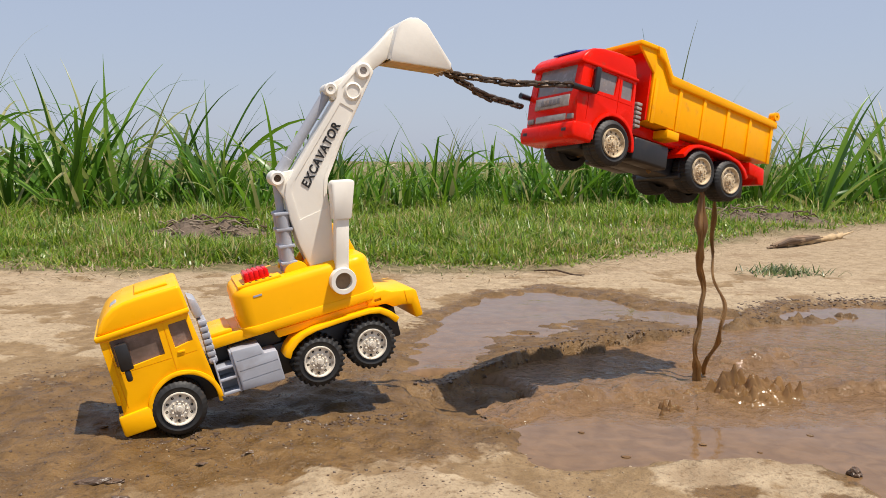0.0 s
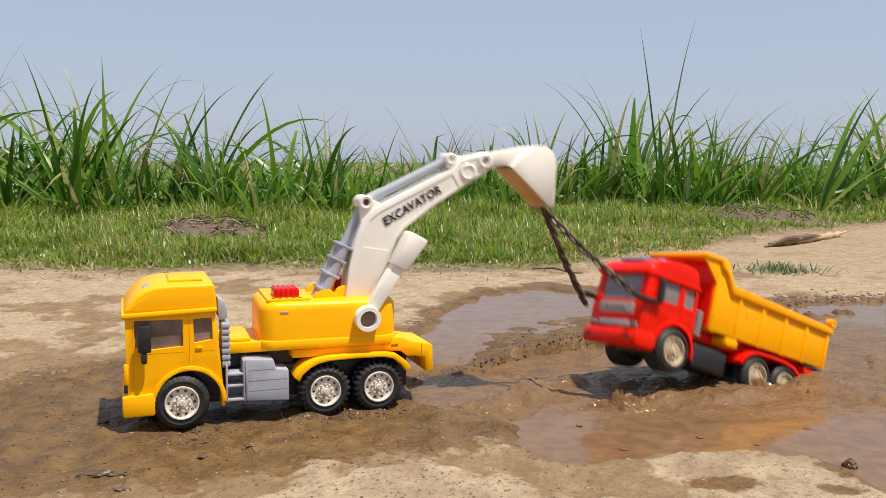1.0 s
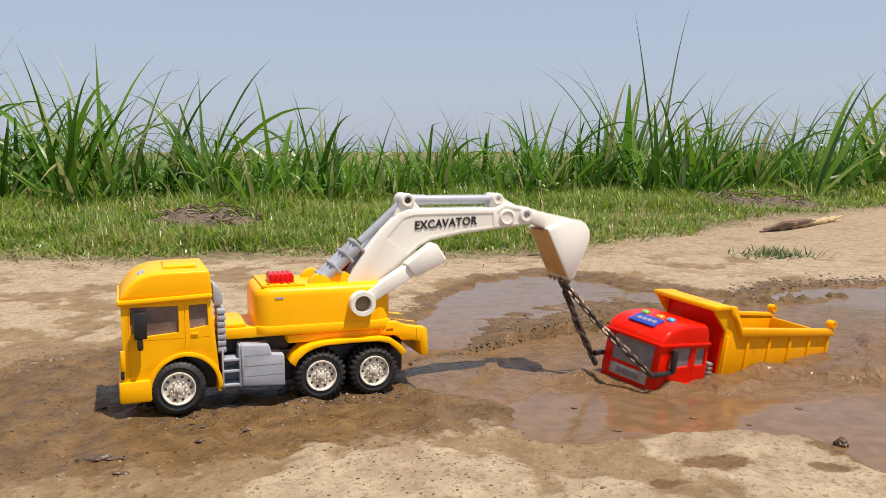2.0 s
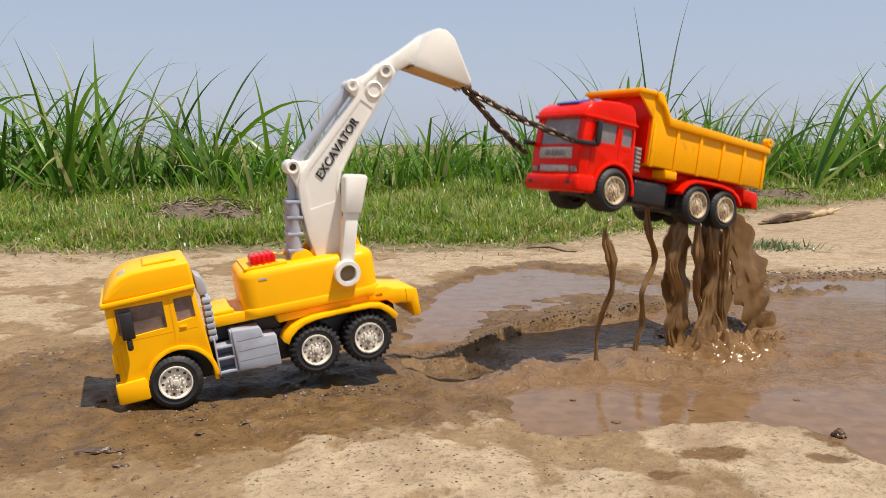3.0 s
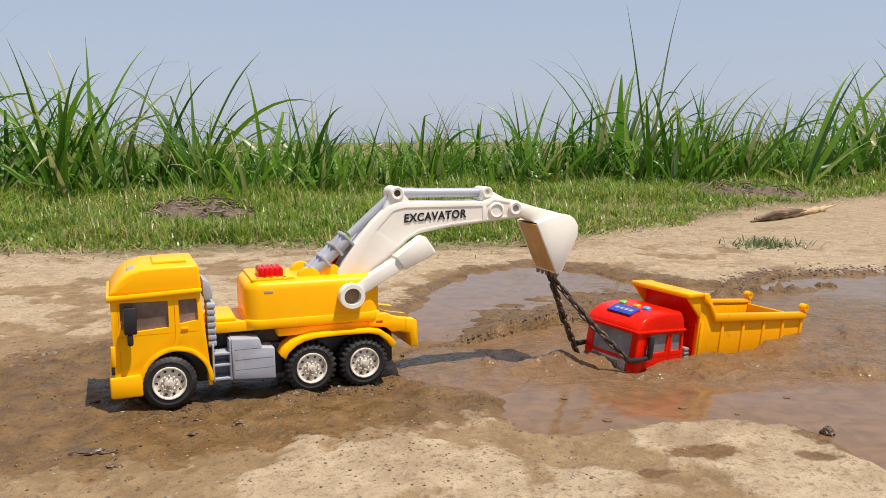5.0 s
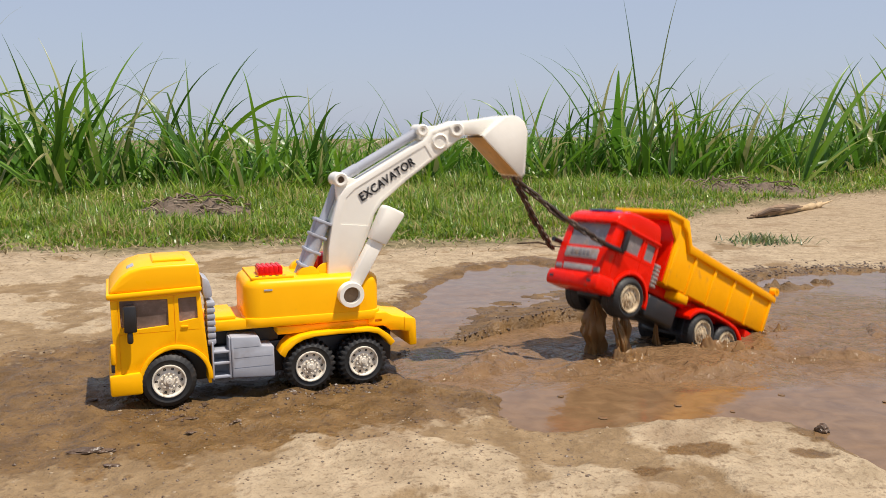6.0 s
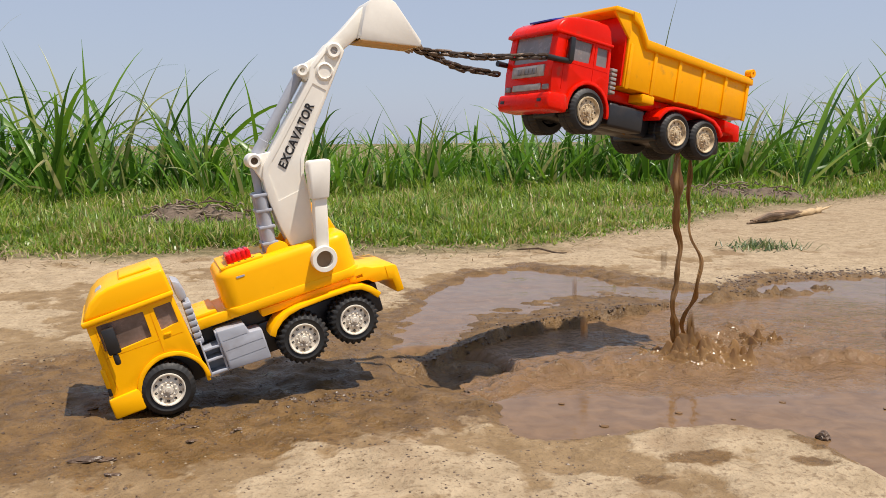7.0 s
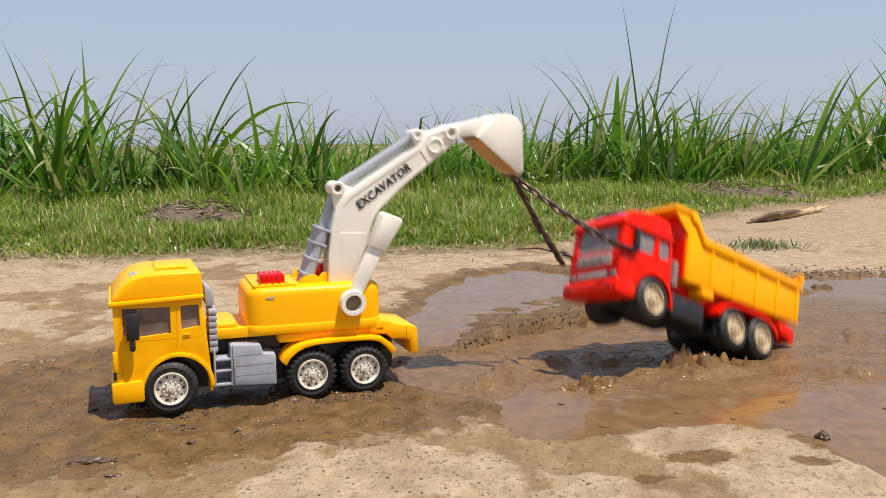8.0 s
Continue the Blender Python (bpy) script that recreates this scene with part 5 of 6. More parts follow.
    # tuft of weeds on the sand
    tuft = []
    z = at_ground(1.255, 1.445) - 0.002
    for _ in range(300):
        x, y = 1.255 + rng.gauss(0, 0.048), 1.445 + rng.gauss(0, 0.050)
        p, f = blade(rng.uniform(0.012, 0.036), 0.0036, rng.uniform(0.5, 1.4), rng.uniform(0.2, 1.2), 0.2, 4)
        tuft.append((placed(p, (x, y, z), rng.uniform(0, 6.28)), f))
    tagged(new("weed_tuft", strips("weed_tuft", tuft, weed_leaf)), "small flat tuft of green weeds on dry sand", "weeds", kind="stuff")
    scatter("pebbles", "small pale crumbs of dry soil on the sand", "pebbles", pebble_mat, 3600, lambda r: (r.uniform(-1.2, 2.2), r.choice((r.uniform(-0.45, 0.0), r.uniform(0.4, 2.6)))), (0.0004, 0.0026), 21)
    scatter("mud_crumbs", "dark wet crumbs of mud along the pool", "mud crumbs", clod_mat, 2600, lambda r: (r.uniform(-0.35, 0.45), r.uniform(-0.25, 0.35)), (0.0004, 0.0024), 31)

    def rim(r):
        k = r.random()
        return (0.90 + 0.95 * k + r.gauss(0, 0.02), float(np.interp(0.90 + 0.95 * k, (0.9, 1.06, 1.3, 1.9), (0.79, 0.93, 0.97, 1.0))) + r.gauss(-0.02, 0.05))
    scatter("rim_clods", "dark wet clods along the far edge of the pool", "mud clods", clod_mat, 2600, rim, (0.0005, 0.0048), 41)

    def bank(r):
        x = r.uniform(0.25, 0.75)
        lx, ly = zip(*LEDGE)
        return x, float(np.interp(x, lx, ly)) + abs(r.gauss(0, 0.03)) + r.choice((0, 0, r.uniform(0, 0.18)))
    scatter("bank_clods", "wet clods on the mud shelf behind the hole", "mud clods", clod_mat, 900, bank, (0.0008, 0.0042), 51)


build_cane()
build_spikes()
build_field()
build_grass()
build_litter()


# ---- mud that runs off the lorry, and the stirred water ----
def stream_mesh(name, radii, length, wander, seed, flat=1.0, n=30, rows=80):
    """A falling rope or sheet of mud: top at the origin, hanging down, its width and folds uneven."""
    bm = bmesh.new()
    rings = []
    for j in range(rows + 1):
        f = j / rows
        z = -length * f
        r = float(np.interp(f, np.linspace(0, 1, len(radii)), radii))
        r *= min(1, 0.2 + f * 9) * (1 + 0.55 * noise.noise(Vector((seed * 2.3, f * 21.0, 7))))
        cx = wander * (noise.noise(Vector((seed, f * 3.0, 0))) + 0.5 * noise.noise(Vector((seed, f * 8.0, 4)))) * min(1, f * 4)
        cy = wander * 0.7 * noise.noise(Vector((seed + 9, f * 3.5, 0))) * min(1, f * 4)
        ring = []
        for k in range(n):
            a = 2 * math.pi * k / n
            u = 1 + 0.75 * noise.noise(Vector((math.cos(a) * 2.2 + seed, math.sin(a) * 2.2, f * 7))) + 0.45 * noise.noise(Vector((math.cos(a) * 5 + seed, math.sin(a) * 5, f * 17)))
            ring.append(bm.verts.new((cx + r * flat * u * math.cos(a), cy + r * u * math.sin(a), z)))
        rings.append(ring)
    for a, b in zip(rings, rings[1:]):
        for k in range(n):
            bm.faces.new((a[k], a[(k + 1) % n], b[(k + 1) % n], b[k]))
    bm.faces.new(rings[0])
    bm.faces.new(rings[-1])
    return mesh_of(name, bm, muddy_water)


def build_streams():
    """Each stream: object, point on the lorry, the times at which it lets go, and how far it hangs off to the rear."""
    made = []
    for radii, length, wander, seed, flat, at, lets_go in (
        ([0.009, 0.0045, 0.0032, 0.0045, 0.0036, 0.007], 0.42, 0.042, 1, 1.0, (0.200, 0.020, -0.020), (0.24, 3.62, 7.12)),
        ([0.005, 0.0024, 0.0020, 0.0030, 0.0022, 0.004], 0.42, 0.052, 2, 1.0, (0.240, 0.030, -0.020), (0.12, 3.45, 7.02)),
        ([0.005, 0.006, 0.005, 0.005, 0.006, 0.009], 0.40, 0.020, 3, 4.6, (0.245, 0.045, -0.010), (-0.6, 3.08, 6.62)),
        ([0.007, 0.008, 0.006, 0.006, 0.008, 0.011], 0.40, 0.018, 4, 2.6, (0.185, 0.040, -0.012), (-0.6, 3.12, 6.68)),
        ([0.0025, 0.0035, 0.004, 0.0045, 0.005, 0.007], 0.40, 0.018, 5, 8.0, (0.290, 0.045, 0.020), (-0.6, 3.05, 6.60)),
        ([0.006, 0.006, 0.005, 0.006, 0.008, 0.010], 0.40, 0.030, 10, 1.2, (0.160, 0.020, -0.012), (-0.6, 3.15, 6.74)),
        ([0.007, 0.005, 0.006, 0.005, 0.006, 0.010], 0.40, 0.034, 11, 1.2, (0.225, 0.015, -0.012), (-0.6, 3.20, 6.78)),
        ([0.006, 0.006, 0.005, 0.007, 0.006, 0.009], 0.40, 0.028, 12, 1.3, (0.265, 0.020, 0.000), (-0.6, 3.10, 6.66)),
        ([0.006, 0.004, 0.0028, 0.004, 0.003, 0.004], 0.40, 0.030, 6, 1.0, (0.100, 0.030, -0.008), (-0.6, 3.02, 6.72)),
        ([0.008, 0.004, 0.0022, 0.003, 0.003, 0.004], 0.36, 0.024, 7, 1.0, (0.002, 0.020, -0.022), (-0.6, 2.95, 6.55)),
        ([0.010, 0.010, 0.006, 0.006, 0.008, 0.010], 0.36, 0.016, 8, 1.6, (-0.010, 0.055, -0.008), (-0.6, 2.60, 6.15)),
        ([0.008, 0.008, 0.005, 0.005, 0.006, 0.008], 0.36, 0.014, 9, 1.4, (0.030, 0.030, -0.010), (-0.6, 2.66, 6.25)),
    ):
        ob = new("mud_stream", stream_mesh("mud_stream", radii, length, wander, seed, flat))
        tagged(ob, "broad brown sheet of muddy water pouring down" if flat > 1.5 else "thin brown rope of mud running down", "mud stream", "mud running off the lorry")
        made.append((ob, Vector(at), lets_go, 24.0 if flat > 6 else 12.0 if flat > 1.5 and at[0] > 0.2 else 3.0 * math.sin(seed)))
    return made


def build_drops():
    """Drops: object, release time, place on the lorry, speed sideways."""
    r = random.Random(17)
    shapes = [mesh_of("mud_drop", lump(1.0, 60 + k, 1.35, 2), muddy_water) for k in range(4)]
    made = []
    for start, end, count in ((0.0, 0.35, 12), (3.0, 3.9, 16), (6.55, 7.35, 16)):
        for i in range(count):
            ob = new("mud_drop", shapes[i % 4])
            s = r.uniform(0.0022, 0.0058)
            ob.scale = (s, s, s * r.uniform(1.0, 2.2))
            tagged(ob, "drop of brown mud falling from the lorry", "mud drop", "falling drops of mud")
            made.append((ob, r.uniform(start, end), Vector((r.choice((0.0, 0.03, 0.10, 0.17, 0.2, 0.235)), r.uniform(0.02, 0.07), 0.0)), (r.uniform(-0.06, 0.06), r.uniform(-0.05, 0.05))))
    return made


def splash_mesh(size, seed, fingers):
    """A low churned mound with fingers of mud thrown up round it."""
    bm = bmesh.new()
    n, rows = 128, 46
    r = random.Random(seed)
    peaks = [(r.uniform(0.15, 0.85), r.uniform(0, 6.28), r.uniform(0.05, 0.26) * size * (1.0 if i % 7 == 0 else 0.5), r.uniform(0.018, 0.034) if i % 7 == 0 else r.uniform(0.03, 0.09)) for i in range(fingers * 4)]
    grid = []
    for j in range(rows + 1):
        f = j / rows
        ring = []
        for k in range(n):
            a = 2 * math.pi * k / n
            x, y = f * math.cos(a), f * math.sin(a)
            h = 0.16 * size * (1 - f * f) * (0.7 + 0.9 * noise.noise(Vector((x * 3 + seed, y * 3, 0))) + 0.7 * noise.noise(Vector((x * 7 + seed, y * 7, 2))) + 0.45 * noise.noise(Vector((x * 17 + seed, y * 17, 5))))
            for pf, pa, ph, pw in peaks:
                d2 = (x - pf * math.cos(pa)) ** 2 + (y - pf * math.sin(pa)) ** 2
                h += ph * math.exp(-d2 / (2 * pw * pw))
            h -= 0.10 * size * f ** 3
            ring.append(bm.verts.new((x * size, y * size * 0.7, h)))
        grid.append(ring)
    for a, b in zip(grid, grid[1:]):
        for k in range(n):
            bm.faces.new((a[k], a[(k + 1) % n], b[(k + 1) % n], b[k]))
    bmesh.ops.remove_doubles(bm, verts=bm.verts, dist=1e-6)
    return mesh_of("splash", bm, muddy_water)


def build_splashes():
    """Each splash: object, rows of seconds, x, y, height over the water."""
    low = -0.07
    made = []
    for size, seed, fingers, label, rows in (
        (0.10, 3, 12, "churned brown splash under the lorry", [(0, 0.70, 0.20, -0.004), (0.4, 0.70, 0.20, -0.014), (0.9, 0.72, 0.22, -0.010), (1.2, 0.74, 0.26, low), (2.2, 0.74, 0.26, low), (2.6, 0.72, 0.27, -0.006), (3.0, 0.70, 0.26, 0.002), (3.5, 0.68, 0.25, -0.004), (4.0, 0.64, 0.22, -0.016), (4.4, 0.68, 0.3, -0.02), (4.7, 0.7, 0.3, low), (5.7, 0.7, 0.3, low), (6.1, 0.70, 0.27, -0.006), (6.6, 0.70, 0.26, 0.003), (7.1, 0.68, 0.24, -0.004), (7.6, 0.68, 0.22, -0.02), (8, 0.66, 0.18, -0.010)]),
        (0.065, 5, 9, "splash of mud thrown up by the front wheels", [(0, 0.58, 0.14, -0.016), (0.5, 0.58, 0.12, -0.012), (0.8, 0.56, 0.10, -0.010), (1.1, 0.50, 0.13, -0.004), (1.4, 0.47, 0.13, -0.012), (1.8, 0.47, 0.13, low), (2.2, 0.52, 0.18, -0.014), (2.7, 0.56, 0.20, -0.012), (3.3, 0.60, 0.2, -0.02), (4.0, 0.50, 0.12, -0.006), (4.4, 0.50, 0.14, -0.008), (4.7, 0.48, 0.18, -0.010), (5.1, 0.48, 0.18, low), (5.7, 0.54, 0.20, -0.014), (6.1, 0.57, 0.20, -0.006), (6.6, 0.58, 0.2, -0.016), (7.4, 0.60, 0.18, -0.022), (8, 0.50, 0.10, -0.006)]),
        (0.085, 8, 14, "plume of muddy water thrown up behind the bed", [(0, 0.86, 0.34, low), (0.9, 0.88, 0.34, low), (1.05, 0.88, 0.32, -0.006), (1.2, 0.91, 0.33, 0.034), (1.35, 0.92, 0.34, 0.018), (1.6, 0.92, 0.36, -0.012), (2.0, 0.92, 0.36, low), (2.5, 0.86, 0.36, -0.03), (3.0, 0.80, 0.36, -0.020), (3.5, 0.83, 0.36, -0.03), (4.2, 0.83, 0.36, low), (4.5, 0.80, 0.38, -0.012), (4.75, 0.84, 0.42, 0.012), (5.0, 0.84, 0.42, -0.03), (5.5, 0.84, 0.4, low), (6.1, 0.83, 0.38, -0.018), (6.6, 0.80, 0.37, -0.016), (7.1, 0.82, 0.36, -0.02), (8, 0.82, 0.34, low)]),
    ):
        ob = new("splash", splash_mesh(size, seed, fingers))
        tagged(ob, label, "splash")
        made.append((ob, [(t, pose(x, y, WATER_Z + z, 0, 0, 20 * math.sin(t * 1.3 + seed))) for t, x, y, z in rows]))
    return made


def swell_mesh(length, width, height, bow, seed):
    """A bowed ridge of water that fades out at its ends and sides."""
    bm = bmesh.new()
    nu, nv = 72, 28
    grid = []
    for i in range(nu + 1):
        u = 2 * i / nu - 1
        row = []
        for j in range(nv + 1):
            v = 2 * j / nv - 1
            h = height * (1 - u * u) ** 1.2 * (math.cos(v * math.pi) * 0.5 + 0.5)
            h *= 1 + 0.5 * noise.noise(Vector((u * 4 + seed, v * 2, 0)))
            h += 0.20 * height * noise.noise(Vector((u * 9 + seed, v * 4, 1))) + 0.12 * height * noise.noise(Vector((u * 22 + seed, v * 9, 3))) - 0.34 * height
            row.append(bm.verts.new((u * length / 2, v * width / 2 + bow * u * u, h)))
        grid.append(row)
    for a, b in zip(grid, grid[1:]):
        for k in range(nv):
            bm.faces.new((a[k], a[k + 1], b[k + 1], b[k]))
    me = mesh_of("wave", bm, water_mat)
    set_stir(me, np.ones(len(me.vertices)))
    return me


def build_waves():
    """Slow swells that cross the hole as the lorry drops in and is pulled out."""
    made = []
    for length, width, height, bow, seed, cx, cy, turn, phase, reach in (
        (0.34, 0.12, 0.022, -0.05, 1, 0.50, 0.19, 18, 0.0, 0.04),
        (0.30, 0.11, 0.017, 0.04, 2, 0.64, 0.15, 8, 1.3, 0.03),
        (0.36, 0.13, 0.021, -0.04, 3, 0.86, 0.20, -20, 2.2, 0.05),
        (0.30, 0.12, 0.020, 0.05, 4, 0.80, 0.44, 30, 3.4, 0.05),
        (0.26, 0.11, 0.018, 0.05, 5, 0.40, 0.17, 60, 4.4, 0.04),
        (0.24, 0.08, 0.011, -0.03, 6, 1.00, 0.36, 70, 5.2, 0.04),
    ):
        ob = new("wave", swell_mesh(length, width, height, bow, seed))
        tagged(ob, "low brown swell of muddy water", "wave", "swells on the muddy water")
        c, s = math.cos(radians(turn)), math.sin(radians(turn))
        rows = []
        for k in range(21):
            t = 0.4 * k
            w = 2 * math.pi * t / 3.5 + phase
            d = reach * math.sin(w)
            rows.append((t, pose(cx - s * d, cy + c * d, WATER_Z + 0.001 - 0.5 * height * (0.5 - 0.5 * math.cos(w * 2 + 1.0)), 0, 0, turn + 5 * math.sin(w))))
        made.append((ob, rows))
    # the water that runs back into the pit when the lorry drops
    n, rings = 48, 14
    bm = bmesh.new()
    grid = []
    for j in range(rings + 1):
        f = j / rings
        grid.append([bm.verts.new((0.125 * f * math.cos(2 * math.pi * k / n), 0.165 * f * math.sin(2 * math.pi * k / n), -0.014 * f ** 4 + 0.0022 * noise.noise(Vector((f * 5 * math.cos(2 * math.pi * k / n), f * 5 * math.sin(2 * math.pi * k / n), 3.3))))) for k in range(n)])
    for a, b in zip(grid, grid[1:]):
        for k in range(n):
            bm.faces.new((a[k], a[(k + 1) % n], b[(k + 1) % n], b[k]))
    bmesh.ops.remove_doubles(bm, verts=bm.verts, dist=1e-6)
    me = mesh_of("surge", bm, water_mat)
    set_stir(me, np.full(len(me.vertices), 0.7))
    ob = new("surge", me)
    tagged(ob, "brown water surging back into the small pit", "wave")
    made.append((ob, [(t, pose(0.34, 0.185, WATER_Z + z, 0, 0, 4 * math.sin(3 * t))) for t, z in ((0, -0.062), (0.55, -0.058), (0.85, -0.012), (1.05, 0.001), (1.6, 0.003), (2.5, 0.001), (2.85, -0.018), (3.15, -0.05), (3.6, -0.062), (4.1, -0.056), (4.35, -0.010), (4.5, 0.002), (5.2, 0.003), (6.1, 0.001), (6.45, -0.018), (6.75, -0.05), (7.2, -0.062), (7.6, -0.056), (7.88, -0.010), (8, 0.001))]))
    return made


streams, drops, splashes, waves = build_streams(), build_drops(), build_splashes(), build_waves()


# ---- movement ----
# seconds, slide, lift, pitch of the crane; boom and bucket angles
YELLOW = [
    (0, -0.0011, 0.0012, -14.7, -46.3, 0.5),
    (0.5, -0.0026, 0.0002, -9.9, -48.7, 6.5),
    (0.7, -0.0014, 0.0014, -1.2, -50.4, 6.0),
    (1, 0.0006, 0.0004, 0.3, -28.2, 4.5),
    (1.2, 0.0001, -0.0009, 0.0, -7.8, 1.0),
    (1.5, -0.0001, 0.0002, 0.3, 0.7, -3.0),
    (1.7, 0.0000, 0.0000, 0.3, 1.6, -2.0),
    (1.95, 0.0000, 0.0000, 0.2, 0.5, -1.0),
    (2.2, 0.0000, 0.0000, 0.0, -16.0, 4.0),
    (2.45, 0.0000, 0.0000, 0.0, -32.0, 7.0),
    (2.62, 0.0000, 0.0010, -0.6, -44.5, 6.0),
    (2.8, -0.0010, 0.0016, -1.8, -50.0, 5.0),
    (3, -0.0026, -0.0006, -8.2, -46.5, 5.5),
    (3.2, -0.0001, -0.0006, -14.8, -43.7, 3.0),
    (3.5, -0.0011, -0.0009, -16.3, -47.8, 6.0),
    (4, -0.0021, -0.0009, -13.0, -48.1, 8.5),
    (4.2, -0.0017, -0.0006, -4.5, -49.1, 6.5),
    (4.5, 0.0003, -0.0005, 0.0, -28.7, 9.5),
    (4.7, -0.0037, -0.0017, -0.6, -14.1, 8.0),
    (4.9, -0.0020, -0.0010, -0.3, -3.0, 3.0),
    (5.2, -0.0020, -0.0010, -0.3, 0.0, 0.0),
    (5.5, -0.0020, -0.0010, -0.4, -8.0, 3.0),
    (5.8, -0.0033, -0.0012, -0.6, -20.5, 5.0),
    (6, 0.0004, -0.0002, -0.0, -31.4, 9.5),
    (6.5, -0.0015, 0.0004, -4.3, -49.8, 5.5),
    (6.7, -0.0015, -0.0010, -12.7, -42.9, 1.5),
    (7, -0.0012, 0.0004, -15.8, -46.9, 1.0),
    (7.5, -0.0029, -0.0004, -12.9, -47.6, 5.5),
    (8, 0.0017, 0.0010, 0.4, -34.2, 7.0),
]
# seconds, place and turn of the tipper
RED = [
    (0, 0.504, 0.148, 0.335, -4.2, 12.2, 32.8),
    (0.5, 0.527, 0.106, 0.300, -26.8, 4.6, 32.0),
    (0.7, 0.552, 0.111, 0.224, -27.0, 10.1, 31.2),
    (1, 0.594, 0.152, 0.060, -6.2, 18.7, 29.2),
    (1.2, 0.634, 0.177, -0.025, 3.6, 9.1, 31.3),
    (1.5, 0.624, 0.110, -0.034, 5.5, 4.2, 34.6),
    (1.7, 0.621, 0.119, -0.042, 6.0, 3.9, 34.2),
    (1.95, 0.620, 0.130, -0.046, 5.5, 4.4, 34.8),
    (2.2, 0.608, 0.190, -0.014, 5.0, 14.0, 35.0),
    (2.45, 0.580, 0.195, 0.066, 1.0, 22.0, 34.0),
    (2.62, 0.560, 0.185, 0.130, -1.0, 19.0, 33.0),
    (2.8, 0.545, 0.176, 0.198, -2.2, 13.4, 32.8),
    (3, 0.528, 0.180, 0.237, -0.6, 9.0, 33.5),
    (3.2, 0.509, 0.199, 0.293, 3.8, 7.7, 33.4),
    (3.5, 0.484, 0.194, 0.341, 5.4, 8.7, 33.4),
    (4, 0.486, 0.192, 0.265, 8.5, 8.9, 34.3),
    (4.2, 0.497, 0.198, 0.175, 10.0, 16.9, 33.7),
    (4.5, 0.549, 0.209, 0.030, 8.2, 17.4, 35.3),
    (4.7, 0.587, 0.213, -0.017, 1.6, 12.6, 37.8),
    (4.9, 0.614, 0.200, -0.044, 3.0, 5.5, 35.0),
    (5.2, 0.620, 0.190, -0.052, 3.0, 4.0, 34.0),
    (5.5, 0.606, 0.194, -0.030, 5.0, 10.0, 36.5),
    (5.8, 0.584, 0.204, 0.023, 7.1, 20.1, 39.0),
    (6, 0.575, 0.204, 0.082, -1.7, 24.3, 32.8),
    (6.5, 0.528, 0.164, 0.212, -3.0, 13.1, 34.2),
    (6.7, 0.520, 0.164, 0.251, 0.9, 8.2, 34.6),
    (7, 0.503, 0.151, 0.348, -0.4, 9.5, 32.6),
    (7.5, 0.523, 0.133, 0.342, -21.0, 4.2, 30.4),
    (8, 0.592, 0.144, 0.102, -14.1, 20.4, 29.4),
]


def crane_pose(row):
    t, dx, dz, p, b, k = row
    c, s = math.cos(radians(YAW)), math.sin(radians(YAW))
    return pose(dx * c, dx * s, 0.03 + dz, 0, p, YAW)


def boom_pose(row):
    return Matrix.Translation(TUBE) @ pose(0, 0, 0, 0, 0, PSI) @ pose(0, 0, 0, 0, row[4])


def tipper_at(t):
    """The tipper's pose between its rows."""
    times = [r[0] for r in RED]
    return pose(*[float(np.interp(t, times, [r[k] for r in RED])) for k in range(1, 7)])


def aimed(a, b):
    """A pose at a whose x axis points to b, with y kept level in the boom's plane."""
    d = (b - a).normalized()
    y = (Matrix.Rotation(radians(PSI), 3, "Z") @ Vector((0, 1, 0)))
    z = d.cross(y).normalized()
    y = z.cross(d)
    m = Matrix((d, y, z)).transposed().to_4x4()
    m.translation = a
    return m


def strand_poses(a, b, half):
    """Two halves from a to b that sag at the middle."""
    d = (b - a).length
    drop = 0.005 if half == NEAR_HALF else max(0.006, math.sqrt(max(0.0, 0.0585 ** 2 - d * d / 4)))
    mid = (a + b) / 2 + Vector((0, 0, -drop))

    def along(p, q):
        x = (q - p).normalized()
        y = Vector((0.3, 1, 0)).cross(x).cross(x).normalized() * -1
        z = x.cross(y)
        m = Matrix((x, y, z)).transposed().to_4x4()
        m.translation = p
        return m
    # each half is laid back from its outer end so that the ends stay hooked
    return along(a, mid), along(b, mid)


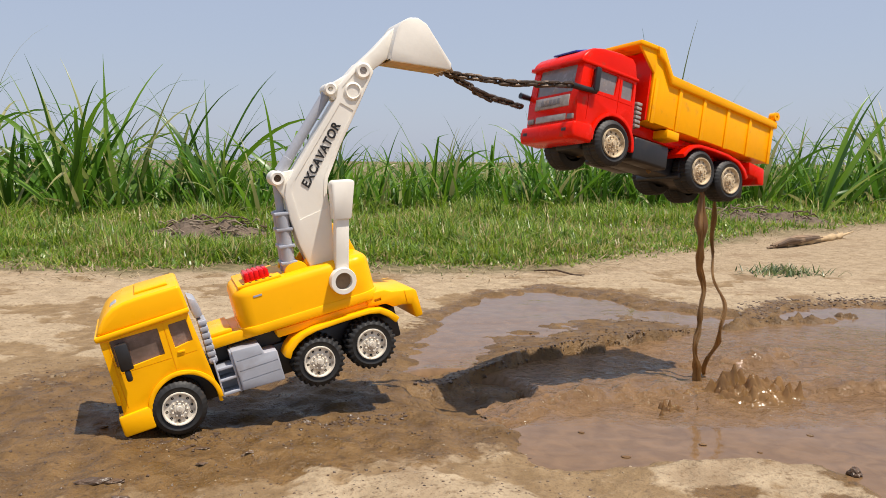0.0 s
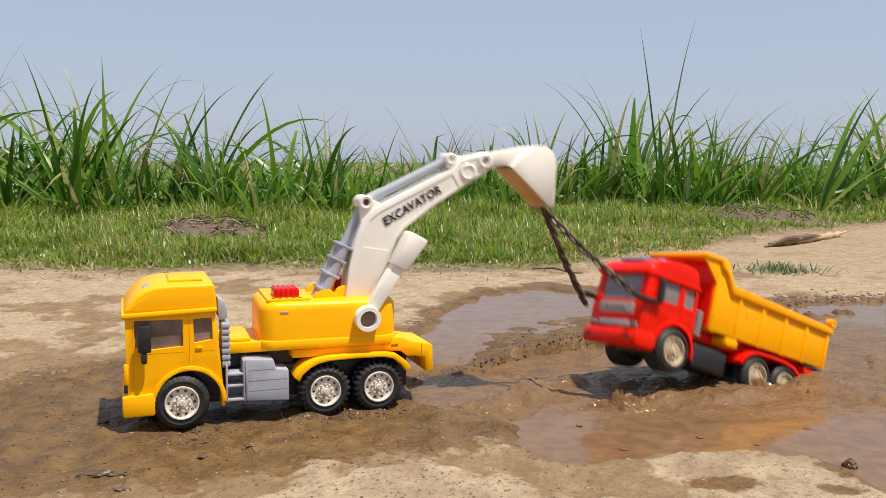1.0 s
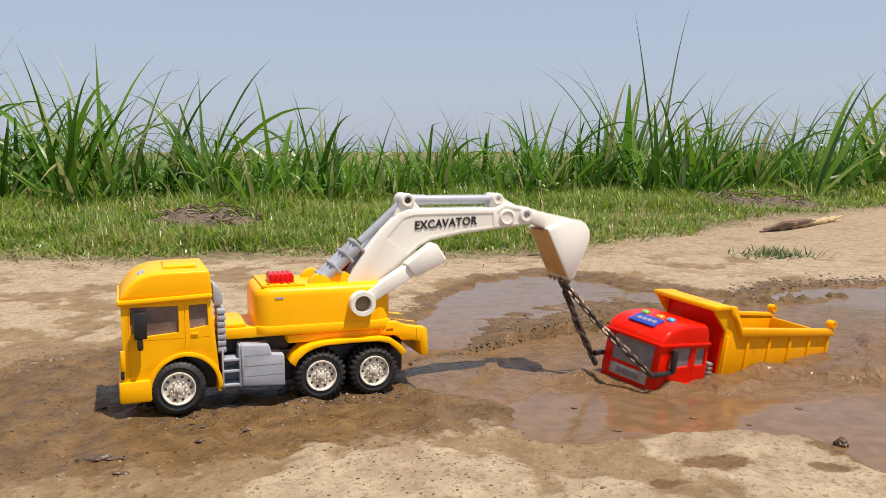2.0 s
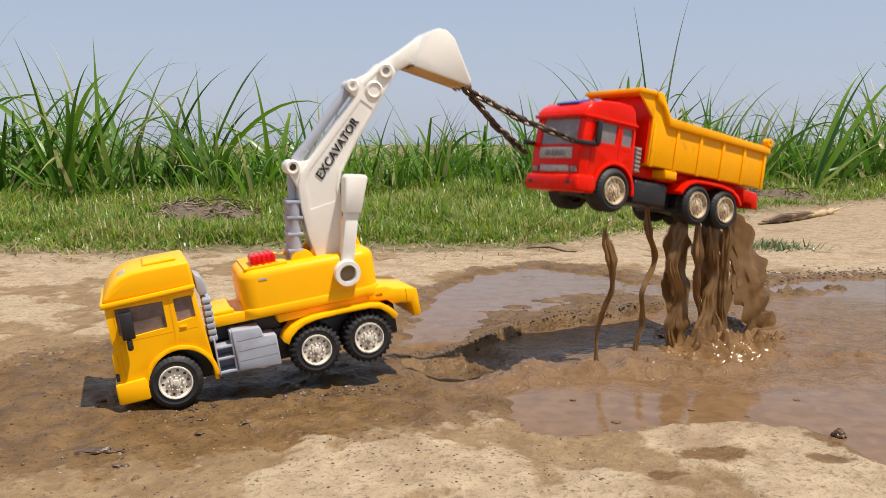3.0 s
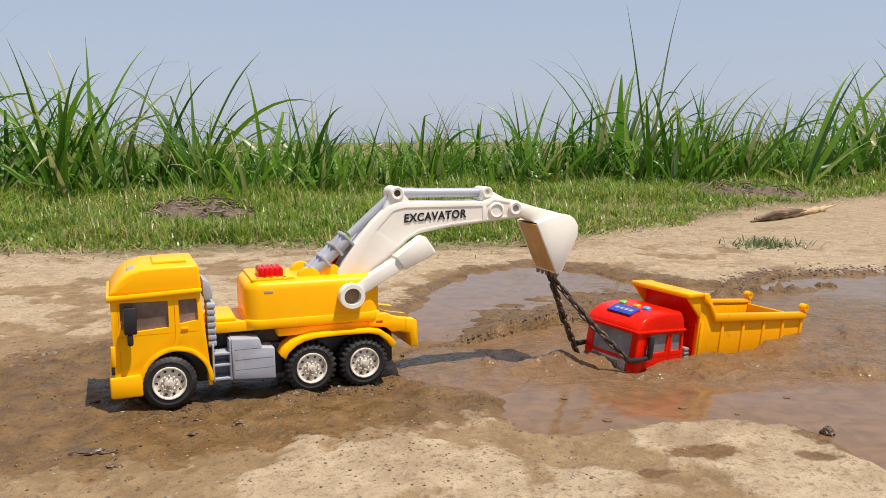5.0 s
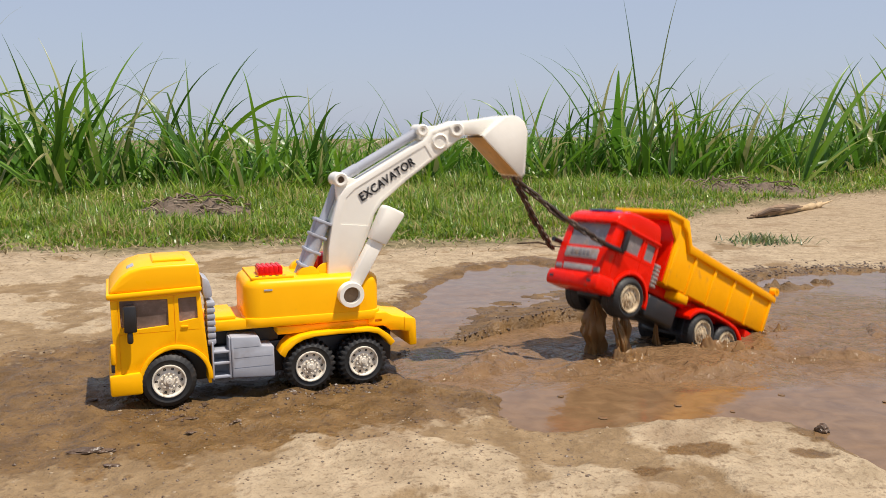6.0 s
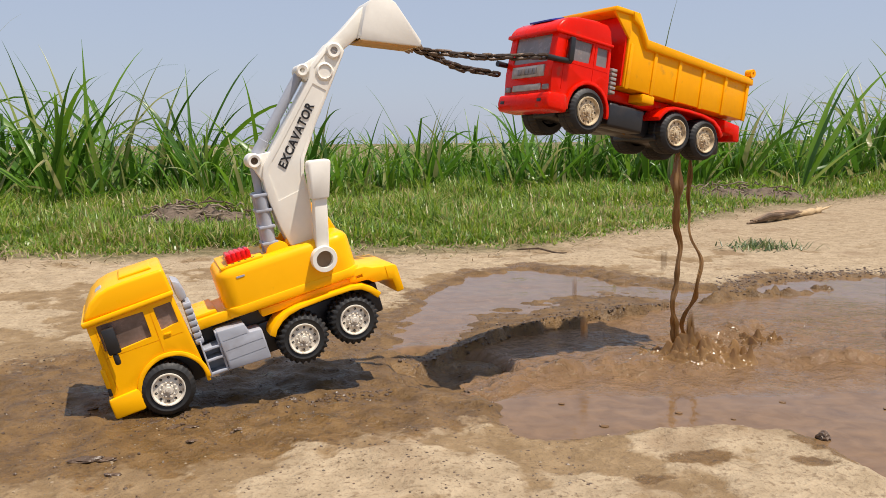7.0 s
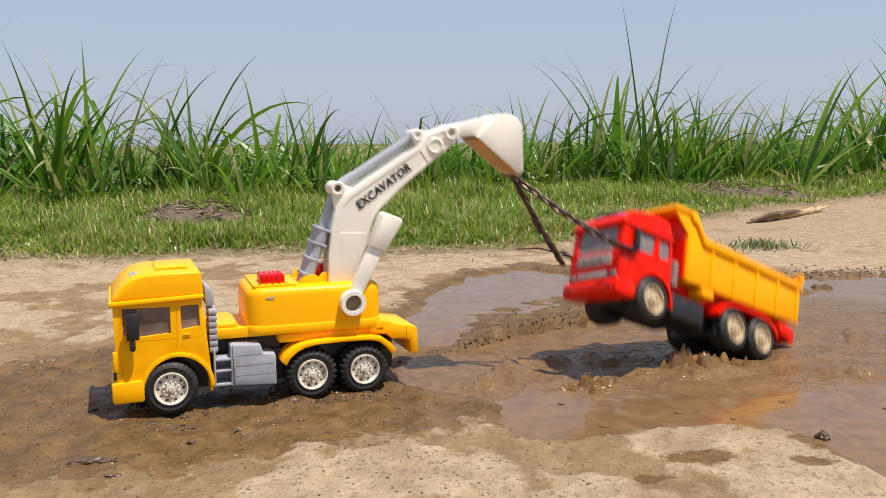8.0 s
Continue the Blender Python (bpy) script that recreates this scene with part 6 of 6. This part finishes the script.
def motions():
    walk(crane, [(r[0], crane_pose(r)) for r in YELLOW])
    walk(boom, [(r[0], boom_pose(r)) for r in YELLOW])
    hinge = Vector((0.2325, 0, 0.0936))
    walk(bucket, [(r[0], Matrix.Translation(hinge) @ pose(0, 0, 0, 0, r[5])) for r in YELLOW])
    foot = TUBE + Matrix.Rotation(radians(PSI), 3, "Z") @ Vector((-0.054, 0.040, 0.016))
    low, high = [], []
    for r in YELLOW:
        elbow = boom_pose(r) @ Vector((0.0702, 0.040, 0.1209))
        low.append((r[0], aimed(foot, elbow)))
        m = aimed(foot, elbow)
        m.translation = elbow
        high.append((r[0], m))
    walk(sleeve, low)
    walk(rod, high)
    walk(tipper, [(t, pose(x, y, z, rx, ry, rz)) for t, x, y, z, rx, ry, rz in RED])
    rows = [[], [], [], []]
    for r, q in zip(YELLOW, RED):
        tip = crane_pose(r) @ boom_pose(r) @ Matrix.Translation(hinge) @ pose(0, 0, 0, 0, r[5]) @ Vector((0.0545, 0.030, -0.0925))
        m = pose(*q[1:])
        for k, (peg, half) in enumerate((((-0.077, 0.002, 0.054), NEAR_HALF), ((-0.074, 0.1025, 0.040), FAR_HALF))):
            a, b = strand_poses(tip, m @ Vector(peg), half)
            rows[2 * k].append((r[0], a))
            rows[2 * k + 1].append((r[0], b))
    for ob, keys in zip(strands, rows):
        walk(ob, keys)

    # mud: each stream hangs from the lorry until it lets go, then drops below the water
    for ob, at, lets_go, lean in streams:
        keys = []
        for k in range(81):
            t = k / 10
            held = [(0.0, lets_go[0]), (1.3, lets_go[1]), (4.85, lets_go[2])]
            top = None
            for start, go in held:
                if start <= t <= go:
                    top = tipper_at(t) @ at
                elif t > go:
                    fall, p = t - go, tipper_at(go) @ at
                    rest = Vector((p.x, p.y, max(-0.12, p.z - 0.25 * fall - 2.6 * fall * fall)))
            if top is None:
                top = rest
            keys.append((t, pose(top.x, top.y, max(-0.12, top.z), 0, -lean, 33)))
        walk(ob, keys)
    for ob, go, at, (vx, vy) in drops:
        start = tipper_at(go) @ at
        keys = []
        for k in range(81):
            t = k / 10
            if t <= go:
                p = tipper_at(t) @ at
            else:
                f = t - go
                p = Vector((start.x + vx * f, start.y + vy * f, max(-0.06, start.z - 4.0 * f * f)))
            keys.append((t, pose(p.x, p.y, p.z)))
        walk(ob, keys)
    for ob, keys in splashes + waves:
        walk(ob, keys)


motions()
